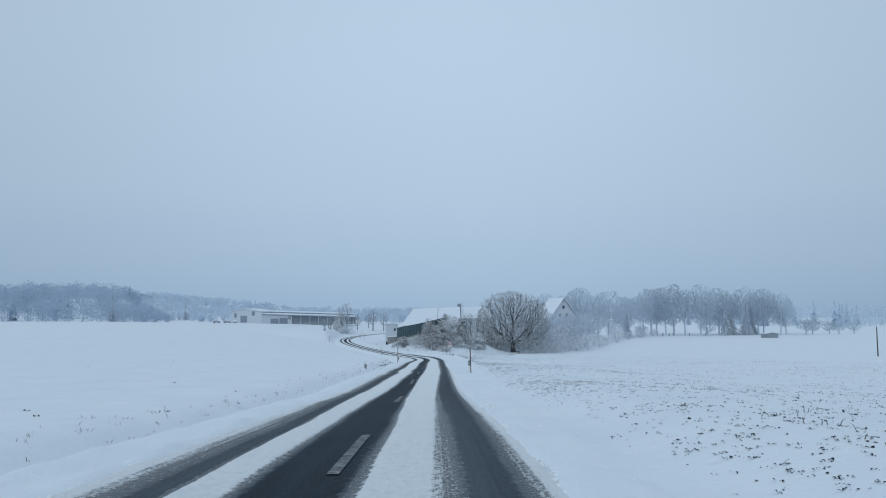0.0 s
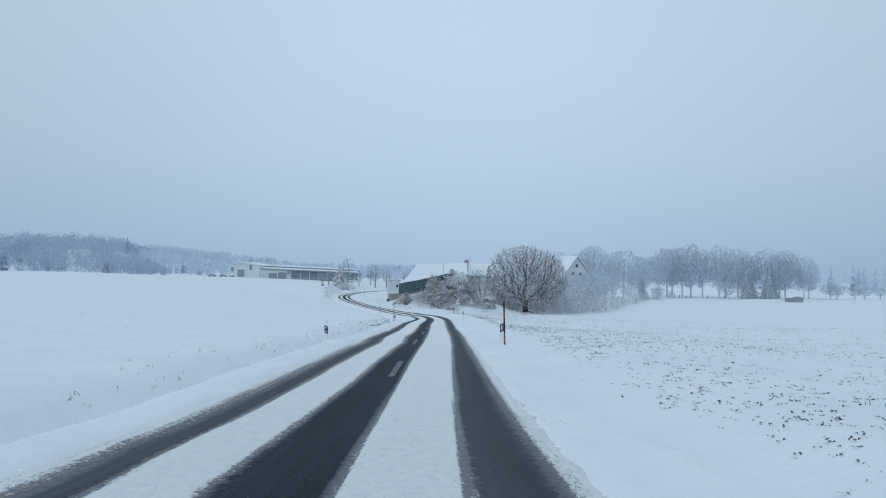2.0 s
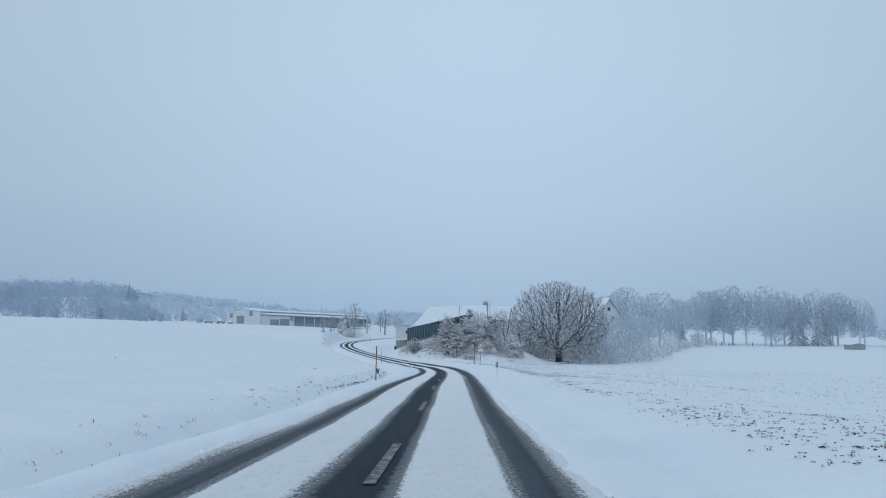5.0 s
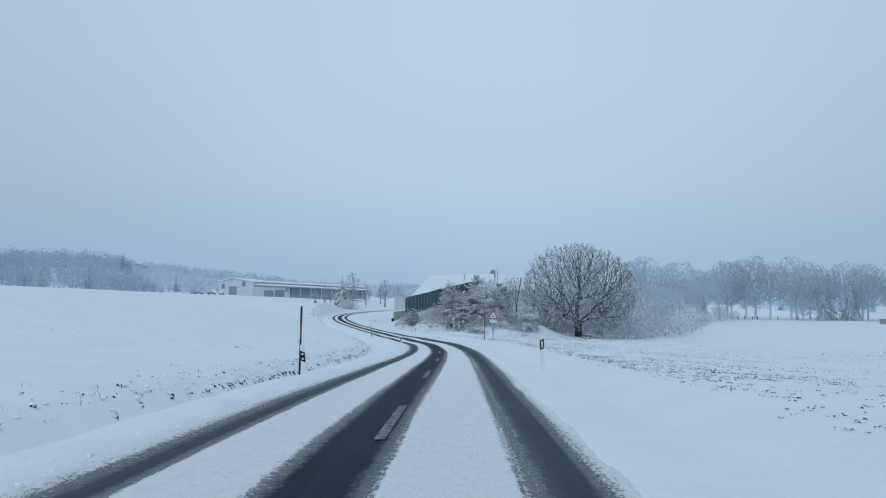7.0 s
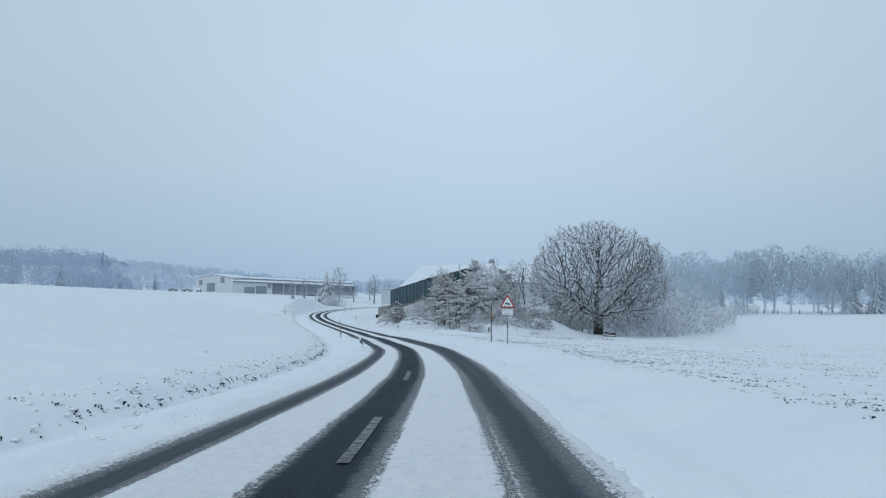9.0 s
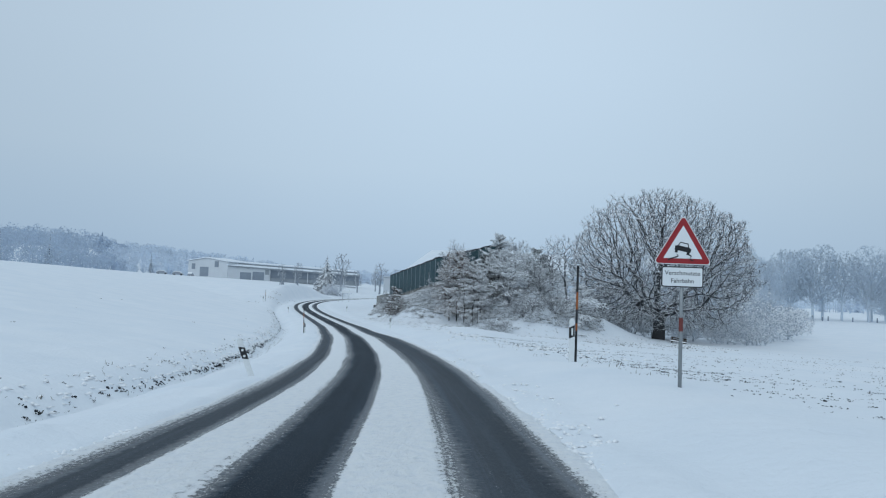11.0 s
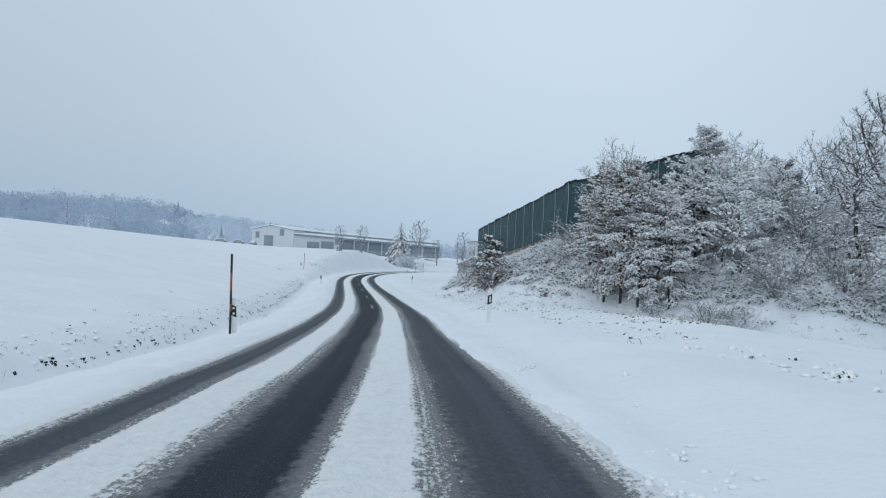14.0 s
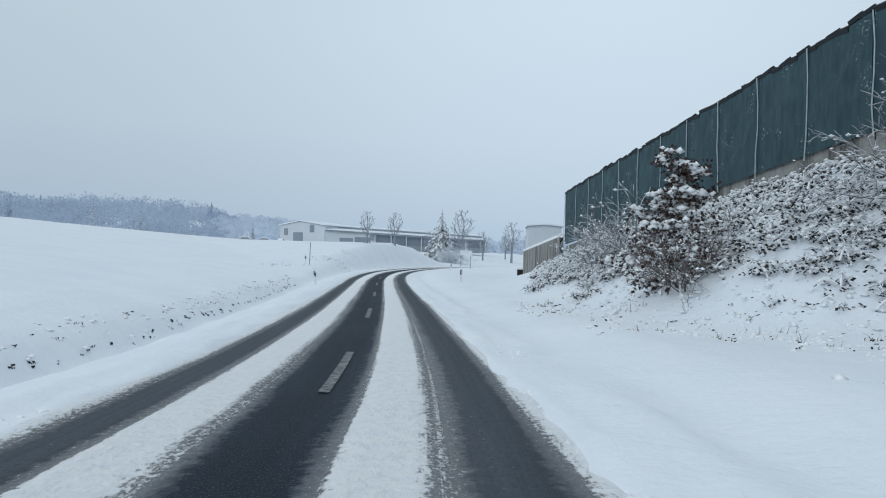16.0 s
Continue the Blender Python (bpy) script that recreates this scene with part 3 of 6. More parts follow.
# Edges across the road, metres from its middle: slush, far lane's outer track, slush, snow, slush, middle track, slush, snow, slush, near lane's outer track, slush.
TRACKS = [
    (-40, -2.15, -1.7, -1.4, -1.3, -0.85, -0.68, 0.22, 0.38, 1.0, 1.34, 1.81, 2.03),
    (13.5, -2.14, -1.65, -1.37, -1.3, -0.85, -0.68, 0.22, 0.38, 0.98, 1.34, 1.81, 2.03),
    (27.3, -2.33, -2.03, -1.71, -1.62, -0.84, -0.71, 0.11, 0.19, 1.15, 1.24, 1.88, 2.02),
    (48.3, -2.16, -1.79, -1.48, -1.23, -0.57, -0.28, 0.25, 0.35, 1.38, 1.49, 1.8, 2.03),
    (54.7, -2.31, -1.95, -1.66, -1.47, -0.72, -0.39, 0.2, 0.37, 1.37, 1.54, 1.86, 2.09),
    (83.4, -2.45, -2.12, -1.88, -1.7, -0.8, -0.53, 0.06, 0.29, 1.33, 1.61, 2.01, 2.17),
    (103, -2.3, -2.09, -1.79, -1.63, -0.67, -0.52, 0.14, 0.45, 1.36, 1.71, 2.07, 2.37),
    (144.7, -1.9, -1.64, -1.28, -1.08, -0.58, -0.23, 0.43, 0.58, 1.3, 1.53, 2.32, 2.52),
    (164.8, -2.19, -2.07, -1.61, -1.45, -0.92, -0.44, 0.28, 0.45, 1.05, 1.43, 2.25, 2.61),
    (184.8, -2.07, -1.81, -1.43, -1.12, -0.65, -0.18, 0.29, 0.68, 1.17, 1.46, 2.2, 2.34),
    (203.9, -2.2, -2.02, -1.55, -1.41, -0.9, -0.53, 0.31, 0.45, 0.96, 1.33, 1.82, 1.98),
    (440, -2.2, -2.02, -1.55, -1.41, -0.9, -0.53, 0.4, 0.5, 0.96, 1.25, 1.85, 2.0),
]


def build_road():
    us = np.arange(-2.88, 2.89, 0.08)
    ys = steps((-40, 215, 0.5), (215, 440, 0.8))
    u, y = np.meshgrid(us, ys)
    slope = np.gradient(eased(CENTRE, ys), ys)[:, None]
    n = np.sqrt(1 + slope**2)
    x, yy = eased(CENTRE, y) + u / n, y - u * slope / n
    z = road_z(u, yy) + 0.02
    table = np.array(TRACKS)
    edges = np.stack([np.interp(ys, table[:, 0], table[:, k]) for k in range(1, 13)], 1)
    bands = np.array([np.interp(us, [e[0] - 0.8, *e, e[-1] + 0.8], [-2, *range(12), 13]) for e in edges])
    strip = lambda a, b, k: ease((bands - a) / k) * ease((b - bands) / k)
    cover = strip(2.6, 4.6, 0.7) + strip(6.6, 8.6, 0.7) + ease((0.7 - bands) / 1.2) + ease((bands - 10.5) / 1.2) + 0.3 * strip(7.9, 9.2, 0.3)
    z = z + cover * (0.026 + 0.009 * lattice(x * 5.3, yy * 3.9, 11) + 0.010 * lattice(x * 1.1, yy * 0.9, 12))
    z = z - 0.12 * ease((bands - 11.25) / 0.9) - 0.12 * ease((-0.25 - bands) / 0.9)
    run = np.concatenate([[0], np.cumsum(np.hypot(np.diff(ys), np.diff(eased(CENTRE, ys))))])[:, None] + 0 * u
    r = new("road", grid_mesh("road", x, yy, z, M_ROAD, (("bands", np.stack([bands, run], -1)), ("metres", np.stack([u, run], -1)))))
    tagged(r, "country road with dark wet wheel tracks between snow strips", "road", kind="structure")
    return r


build_ground()
road = build_road()
DASHES = [7.4, 21.2, 35.3, 47.6, 59.9, 71.6, 83.3, 95.0, 107.2, 119.2, 203.1, 214.6, 226.5, 238.5, 250.5]
for start in DASHES:
    ys = np.linspace(start, start + 3.9, 9)
    xs = eased(CENTRE, ys)
    zs = road_z(0 * ys, ys) + 0.034
    us = np.array([-0.065, 0.065])
    grid = grid_mesh("line_dash", xs[:, None] + us, ys[:, None] + 0 * us, zs[:, None] + 0 * us, M_DASH)
    ob = new("line_dash", grid)
    ob.parent = road

# ---- how trees grow ----


def grow(out, rng, p, d, length, radius, level, spec):
    """A branch with its own branches; out[level] collects the wood, out['tips'] the ends of the twigs."""
    s = spec[level]
    n = s["seg"]
    pts, dirs = [p.copy()], [d.copy()]
    for _ in range(n):
        wob = s["wobble"]
        d = (d + Vector((rng.uniform(-wob, wob), rng.uniform(-wob, wob), rng.uniform(-wob, wob) + s["up"]))).normalized()
        p = p + d * (length / n)
        pts.append(p.copy())
        dirs.append(d.copy())
    taper = s.get("taper", 0.35)
    out[s["to"]].tube(pts, [radius * (1 - (1 - taper) * k / n) for k in range(n + 1)], s["sides"], cap=False)
    if level == len(spec) - 1:
        out["tips"] += pts[1:]
        return
    nxt, turn = spec[level + 1], rng.uniform(0, 6.28)
    for k in range(s["kids"]):
        t = s["from"] + (1 - s["from"]) * (k + rng.uniform(0.2, 0.8)) / s["kids"]
        f = t * n
        i = min(int(f), n - 1)
        at = pts[i].lerp(pts[i + 1], f - i)
        ax = dirs[i + 1]
        side = ax.orthogonal().normalized()
        turn += 2.4 + rng.uniform(-0.5, 0.5)
        side = (Matrix.Rotation(turn, 3, ax) @ side)
        a = radians(rng.uniform(*s["angle"]))
        if s.get("wider"):
            a = radians(s["angle"][1] - (s["angle"][1] - s["angle"][0]) * (k + rng.uniform(0, 1)) / s["kids"])
        dd = (ax * math.cos(a) + side * math.sin(a)).normalized()
        ll = length * rng.uniform(*s["ratio"]) * (1 - s.get("shrink", 0.45) * t)
        rr = max(nxt["least"], radius * (1 - (1 - taper) * t) * s["thin"])
        grow(out, rng, at, dd, ll, rr, level + 1, spec)


def level(seg, sides, wobble, up, kids=0, frm=0.3, angle=(30, 60), ratio=(0.5, 0.7), thin=0.5, least=0.02, to="wood", shrink=0.45, taper=0.35, wider=False):
    return {"seg": seg, "sides": sides, "wobble": wobble, "up": up, "kids": kids, "from": frm, "angle": angle, "ratio": ratio, "thin": thin, "least": least, "to": to, "shrink": shrink, "taper": taper, "wider": wider}


def skeleton_tree(seed, trunk, radius, spec):
    rng = random.Random(seed)
    out = {"trunk": Solid(), "wood": Solid(), "twigs": Solid(), "tips": []}
    grow(out, rng, Vector((0, 0, -0.35)), Vector((rng.uniform(-0.05, 0.05), rng.uniform(-0.05, 0.05), 1)).normalized(), trunk, radius, 0, spec)
    return out, rng


def leaves_on(tips, rng, count, size, hang=0.4):
    s = Solid()
    for _ in range(count):
        c = rng.choice(tips) + Vector((rng.gauss(0, 0.12), rng.gauss(0, 0.12), rng.gauss(0, 0.10)))
        a = Vector((rng.gauss(0, 1), rng.gauss(0, 1), rng.gauss(0, 0.5) - hang)).normalized()
        b = a.orthogonal().normalized()
        b = Matrix.Rotation(rng.uniform(0, 6.28), 3, a) @ b
        k = size * rng.uniform(0.6, 1.3)
        w = b * k * 0.45
        m = a.cross(b) * k * 0.15
        s.tri(c, c + a * k * 0.5 + w + m, c + a * k)
        s.tri(c, c + a * k, c + a * k * 0.5 - w + m)
    return s


def snow_on(tips, rng, count, size):
    s = Solid()
    for _ in range(count):
        c = rng.choice(tips)
        k = size * rng.uniform(0.5, 1.5)
        s.pad((c.x + rng.gauss(0, 0.08), c.y + rng.gauss(0, 0.08), c.z + 0.25 * k), k * rng.uniform(0.7, 1.4), k * rng.uniform(0.7, 1.4), k * 0.7, rng)
    return s


def tufts_on(tips, rng, count, size):
    """Needle tufts."""
    s = Solid()
    for _ in range(count):
        c = rng.choice(tips) + Vector((rng.gauss(0, 0.08), rng.gauss(0, 0.08), rng.gauss(0, 0.06)))
        for _ in range(4):
            a = Vector((rng.gauss(0, 1), rng.gauss(0, 1), rng.gauss(0.1, 0.6))).normalized() * size * rng.uniform(0.7, 1.2)
            w = a.orthogonal().normalized() * size * 0.16
            s.tri(c - w, c + w, c + a)
    return s


def put(x, y, turn=0.0, size=1.0, sink=0.0, tall=1.0):
    return pose(x, y, gz(x, y) - sink, 0, 0, turn) @ Matrix.Diagonal((size, size, size * tall, 1))


# ---- crowns that fill their shape ----


def crown_nodes(seed, trunk, shape, count, step, reach, kill, shell=0.5, limit=130, up=0.0, clumps=0, spread=0.13, curl=0.22, leaders=()):
    """Branches grow step by step towards points strewn through the crown. Returns places, parents."""
    r = np.random.RandomState(seed)
    (cx, cy, cz), (rx, ry, rz), floor_z = shape
    pts, heads = [], []
    while len(heads) < clumps:
        v = r.normal(size=3)
        v = v / np.linalg.norm(v) * r.uniform(0.35, 0.86)
        if cz + rz * v[2] > floor_z:
            heads.append(v)
    while len(pts) < count:
        if heads and r.uniform() < 0.62:
            v = heads[r.randint(len(heads))] + r.normal(size=3) * spread
            if np.linalg.norm(v) > 1.06:
                continue
        else:
            v = r.normal(size=3)
            v = v / np.linalg.norm(v) * (r.uniform(0, 1) ** (1 / 3 if r.uniform() > shell else 1 / 12)) * (0.94 if heads else 1)
        p = np.array([cx + rx * v[0], cy + ry * v[1], cz + rz * v[2]])
        if p[2] > floor_z:
            pts.append(p)
    pts = np.array(pts)
    n0 = int(trunk / step)
    places = [np.array([0.04 * math.sin(k + seed), 0.04 * math.cos(k * 1.3), -0.35 + k * (trunk + 0.35) / n0]) for k in range(n0 + 1)]
    parents = [-1] + list(range(n0))
    for away, tall, wide in leaders:
        last, m = n0, int(math.hypot(tall, wide) / step)
        for k in range(1, m + 1):
            q = k / m
            sway = 0.35 * q * math.sin(5 * q + away)
            places.append(places[n0] + np.array([wide * q * math.cos(away + sway), wide * q * math.sin(away + sway), tall * q ** 0.9]) + r.normal(size=3) * 0.08)
            parents.append(last)
            last = len(places) - 1
    alive = np.ones(len(pts), bool)
    near, who = np.full(len(pts), 1e9), np.zeros(len(pts), int)

    def meet(first):
        for k in range(first, len(places)):
            d = np.linalg.norm(pts - places[k], axis=1)
            closer = d < near
            near[closer], who[closer] = d[closer], k

    for k in range(max(0, n0 - 3), len(places)):
        d = np.linalg.norm(pts - places[k], axis=1)
        closer = d < near
        near[closer], who[closer] = d[closer], k
    born = {}
    for _ in range(limit):
        pull = alive & (near < reach)
        if not pull.any():
            pull = alive & (near < 4 * reach)
            if not pull.any():
                break
        first = len(places)
        for k in np.unique(who[pull]):
            if born.get(k, 0) > 2:
                alive[pull & (who == k)] = False
                continue
            born[k] = born.get(k, 0) + 1
            mine = pts[pull & (who == k)] - places[k]
            d = (mine / np.linalg.norm(mine, axis=1)[:, None]).sum(0)
            d = d / (np.linalg.norm(d) + 1e-9) + r.normal(size=3) * curl + np.array([0, 0, up])
            places.append(places[k] + d / np.linalg.norm(d) * step)
            parents.append(k)
        meet(first)
        alive &= near > kill
    return np.array(places), parents


def crown_tree(seed, trunk, girth, shape, count, step, reach, kill, tip, twig=0.6, twigs=3, shell=0.5, power=2.25, sides=(9, 5, 4, 3), fine=2.2, clumps=0, spread=0.13, curl=0.22, spurs=2, leaders=()):
    """The wood of such a tree: trunk, limbs and twigs."""
    places, parents = crown_nodes(seed, trunk, shape, count, step, reach, kill, shell, clumps=clumps, spread=spread, curl=curl, leaders=leaders)
    n = len(places)
    kids = [[] for _ in range(n)]
    for k in range(1, n):
        kids[parents[k]].append(k)
    area = np.zeros(n)
    for k in range(n - 1, -1, -1):
        area[k] = sum(area[c] for c in kids[k]) if kids[k] else tip**power
    rad = area ** (1 / power)
    rad = np.maximum(tip, rad * girth / rad[0])
    rad[: int(trunk / step)] *= np.linspace(1.25, 1.0, int(trunk / step))
    out = {"trunk": Solid(), "wood": Solid(), "twigs": Solid(), "tips": []}
    rng = random.Random(seed)
    todo = [(0, -1)]
    while todo:
        k, root = todo.pop()
        line = [root, k] if root >= 0 else [k]
        while kids[line[-1]]:
            best = max(kids[line[-1]], key=lambda c: rad[c])
            todo += [(c, line[-1]) for c in kids[line[-1]] if c != best]
            line.append(best)
        if len(line) < 2:
            continue
        big = rad[line[1]]
        where_to, m = ("trunk", sides[0]) if root < 0 else ("wood", sides[1]) if big > 3.2 * tip else ("twigs", max(3, sides[2])) if big > 1.5 * tip else ("twigs", 3)
        pts = [Vector(places[i]) for i in line]
        rr = [rad[i] for i in line]
        if root >= 0:
            rr[0] = rr[1]
        if root < 0:
            cut = int(trunk / step) + 2
            out["trunk"].tube(pts[: cut + 1], rr[: cut + 1], m, False)
            pts, rr, where_to, m = pts[cut:], rr[cut:], "wood", sides[1]
        if len(pts) > 1:
            out[where_to].tube(pts, rr, m, False)
    thin = 1 if sides[3] < 3 else 3
    for k in range(n):
        if rad[k] < fine * tip and k > trunk / step:
            p = Vector(places[k])
            ax = (p - Vector(places[parents[k]])).normalized()
            out["tips"].append(p)
            out_by = math.sqrt(sum(((a - c) / r) ** 2 for a, c, r in zip(p, *shape[:2])))
            for _ in range(twigs if not kids[k] else max(1, twigs - 1)):
                if rng.random() > 0.30 + 0.7 * min(1.0, out_by) ** 4:
                    continue
                d = (ax + Vector((rng.gauss(0, 0.6), rng.gauss(0, 0.6), rng.gauss(0.12, 0.45)))).normalized()
                e = p + d * twig * rng.uniform(0.4, 1.1)
                out["twigs"].sliver(p, e, tip * (0.85 if thin > 1 else 1.25), thin)
                out["tips"].append(e)
                for _ in range(spurs):
                    q = p.lerp(e, rng.uniform(0.3, 0.8))
                    dd = (d + Vector((rng.gauss(0, 0.7), rng.gauss(0, 0.7), rng.gauss(0.1, 0.5)))).normalized()
                    out["twigs"].sliver(q, q + dd * twig * rng.uniform(0.25, 0.6), tip * (0.65 if thin > 1 else 1.0), thin)
    return out


def joined(a, b):
    k = len(a.v)
    a.v += b.v
    a.f += [tuple(i + k for i in f) for f in b.f]
    return a


# ---- the oak ----


def oak():
    out = crown_tree(4, 2.5, 0.66, ((0, 0, 8.4), (11.5, 11.5, 9.6), 1.5), 11500, 0.46, 4.0, 0.56, 0.0155, 0.74, 7, 0.74, 2.34, (12, 6, 4, 1), 3.0, 120, 0.10, 0.20, 3,
                     ((0.4, 6.8, 1.2), (1.3, 5.6, 3.6), (2.2, 4.0, 5.4), (3.2, 5.4, 3.4), (4.9, 4.6, 4.6), (5.8, 3.2, 6.0), (2.7, 2.2, 6.2), (0.0, 2.0, 6.0), (4.1, 1.8, 6.0)))
    t = thing("oak_tree", "large spreading bare oak with snow along every branch", "tree", at=put(17.35, 220.0, 70))
    part("trunk", out["trunk"], M_BARK, t, "dark fissured trunk", True)
    part("limb", out["wood"], M_BARK, t, "gnarled dark limbs lined with snow", True)
    tagged(part("crown", out["twigs"], M_OAKTWIG, t, "snow-lined twigs"), kind="stuff")


oak()

# ---- young trees and shrubs on the bank ----
BARE = [level(8, 6, 0.09, 0.12, 18, 0.16, (35, 68), (0.36, 0.56), 0.45, 0.025, "trunk", 0.5, 0.2),
        level(5, 4, 0.20, 0.10, 7, 0.25, (25, 50), (0.38, 0.6), 0.5, 0.014, "wood", 0.4, 0.35),
        level(3, 3, 0.25, 0.08, 5, 0.2, (25, 50), (0.4, 0.65), 0.55, 0.011, "twigs", 0.3, 0.5),
        level(2, 3, 0.22, 0.05, 0, 0, (0, 0), (0, 0), 0, 0.009, "twigs", 0, 0.6)]
SHRUB = [level(2, 5, 0.1, 0.2, 16, 0.05, (15, 75), (3.2, 4.6), 0.5, 0.02, "wood", 0.1, 0.8),
         level(5, 4, 0.22, 0.0, 8, 0.2, (25, 55), (0.34, 0.56), 0.5, 0.012, "wood", 0.35, 0.4),
         level(3, 3, 0.3, -0.02, 5, 0.2, (25, 60), (0.4, 0.7), 0.6, 0.011, "twigs", 0.3, 0.5),
         level(2, 3, 0.3, -0.05, 0, 0, (0, 0), (0, 0), 0, 0.010, "twigs", 0, 0.6)]


def ridge_of_snow(s, rng, a, b, wide):
    """A broken ridge of snow lying along a twig."""
    n = 1 if (b - a).length < 0.28 else 2
    for k in range(n):
        if rng.random() < 0.18:
            continue
        p, q = a.lerp(b, (k + rng.uniform(0.0, 0.25)) / n), a.lerp(b, (k + rng.uniform(0.75, 1.0)) / n)
        w = wide * rng.uniform(0.6, 1.45)
        lift = Vector((0, 0, 0.55 * w))
        s.tube([p + lift * 0.6, p.lerp(q, rng.uniform(0.35, 0.65)) + lift + Vector((0, 0, rng.uniform(0, 0.012))), q + lift * 0.5], [0.35 * w, w, 0.4 * w], 4, False)


def drooping(s, rng, root, yaw, pitch, length, n, droop, r0, sides):
    """One bough or twig: its points and directions."""
    pts, dirs, p = [root], [], root
    for k in range(n):
        pitch -= droop / n
        yaw += rng.uniform(-0.14, 0.14)
        d = Vector((math.cos(yaw) * math.cos(pitch), math.sin(yaw) * math.cos(pitch), math.sin(pitch)))
        p = p + d * (length / n)
        pts.append(p)
        dirs.append((yaw, pitch))
    s.tube(pts, [r0 * (1 - 0.7 * k / n) for k in range(n + 1)], sides, False)
    return pts, dirs


def layered(seed, height, spread, boughs=46, low=0.16, rise=(0.05, 1.0), droop=0.5, fat=0.032, cover=0.8, twigs=2, waist=0.32, bend=0.05):
    """A young tree whose boughs spread in flat fans, with snow along them."""
    rng = random.Random(seed)
    out = {"trunk": Solid(), "wood": Solid(), "snow": Solid(), "tips": []}
    spine = [Vector((rng.uniform(-bend, bend) * k, rng.uniform(-bend, bend) * k, -0.35 + (height + 0.35) * k / 8)) for k in range(9)]
    out["trunk"].tube(spine, [0.009 * height * (1 - 0.86 * k / 8) + 0.010 for k in range(9)], 7, False)
    yaw = rng.uniform(0, 6.28)
    for k in range(boughs):
        f = (k + rng.uniform(0, 1)) / boughs
        q = 8 * (low + (0.985 - low) * f)
        i = min(7, int(q))
        root = spine[i].lerp(spine[i + 1], q - i)
        yaw += 2.4 + rng.uniform(-0.5, 0.5)
        reach = height * spread * (min(1.0, 0.55 + f / waist * 0.45) if f < waist else (1 - ((f - waist) / (1.12 - waist)) ** 1.25)) * rng.uniform(0.65, 1.12)
        pitch = rise[0] + (rise[1] - rise[0]) * f ** 1.3 + rng.uniform(-0.34, 0.34)
        pts, dirs = drooping(out["wood"], rng, root, yaw, pitch, reach, 5, droop, 0.008 + 0.008 * reach, 4)
        for j in range(5):
            if rng.random() < cover:
                ridge_of_snow(out["snow"], rng, pts[j], pts[j + 1], fat * 1.1)
            if j == 0:
                continue
            for side in (-1, 1):
                for _ in range(twigs if rng.random() < 0.6 else 1):
                    a, e = dirs[j]
                    ln = reach * rng.uniform(0.16, 0.40) * (1.25 - 0.15 * j) + 0.10
                    tw, td = drooping(out["wood"], rng, pts[j].lerp(pts[j + 1], rng.random()), a + side * rng.uniform(0.45, 1.2), e + rng.uniform(-0.35, 0.3), ln, 2, 0.35, 0.009, 3)
                    for m in range(2):
                        if rng.random() < cover:
                            ridge_of_snow(out["snow"], rng, tw[m], tw[m + 1], fat)
                    out["tips"] += tw[1:]
                    for m in (1, 2):
                        for way in (-1, 1):
                            if rng.random() < 0.5:
                                continue
                            b, c = td[m - 1]
                            st, _ = drooping(out["wood"], rng, tw[m].lerp(tw[m - 1], rng.random()), b + way * rng.uniform(0.4, 1.1), c + rng.uniform(-0.4, 0.3), ln * rng.uniform(0.3, 0.6), 1, 0.2, 0.006, 3)
                            out["tips"].append(st[1])
                            if rng.random() < cover * 0.85:
                                ridge_of_snow(out["snow"], rng, st[0], st[1], fat * 0.8)
    return out, rng


def young_tree(seed, height, at, leaf, label, name="young_tree", group="young trees on the bank", foliage=None, size=0.075, pads=300, pad=0.06, needles=False, twig=None, **shape):
    out, rng = layered(seed, height, **shape)
    t = thing(name, label, "tree", group, at)
    part("trunk", out["trunk"], M_BARK, t, "thin dark trunk")
    part("branching", out["wood"], twig or M_SNOWTWIG, t)
    if leaf:
        grown = tufts_on(out["tips"], rng, leaf, 0.15) if needles else leaves_on(out["tips"], rng, leaf, size, 0.7)
        tagged(part("foliage", grown, foliage or M_LEAF, t, "dark green needle tufts" if needles else "withered leaves"), kind="stuff")
    clumps = snow_on(out["tips"], rng, pads, pad)
    tagged(part("snow", joined(out["snow"], clumps), M_CLUMP, t, "snow lying along the boughs", True), kind="stuff")
    return t


def bare_tree(seed, height, at, label="slender bare tree with snow on its twigs", group="bare trees behind the bank", wood=None, twig=None, spec=None, girth=0.016, name="bare_tree", snow=0):
    out, rng = skeleton_tree(seed, height, girth * height, spec or BARE)
    t = thing(name, label, "tree", group, at)
    part("trunk", out["trunk"], wood or M_BARK, t)
    crown = out["wood"]
    k = len(crown.v)
    crown.v += out["twigs"].v
    crown.f += [tuple(i + k for i in f) for f in out["twigs"].f]
    tagged(part("crown", crown, twig or M_TWIG, t, "fine snow-covered twigs"), kind="stuff")
    if snow:
        tagged(part("snow", snow_on(out["tips"], rng, snow, 0.034), M_CLUMP, t, "", True), kind="stuff")
    return t


def shrub(seed, size, at, label="leafless shrub bowed down by snow", group="shrubs round the oak", twig=None):
    out, rng = skeleton_tree(seed, 0.55, 0.06, SHRUB)
    t = thing("shrub", label, "shrub", group, at @ Matrix.Diagonal((size, size, size, 1)))
    part("stem", out["wood"], twig or M_SHRUB, t)
    tagged(part("crown", out["twigs"], twig or M_SHRUB, t, "snow-covered twigs"), kind="stuff")
    tagged(part("snow", snow_on(out["tips"], rng, 120, 0.05), M_CLUMP, t), kind="stuff")
    return t


def rise(x, y, top):
    """Height of a tree whose tip reaches the given level."""
    return 0.93 * (top - gz(x, y))


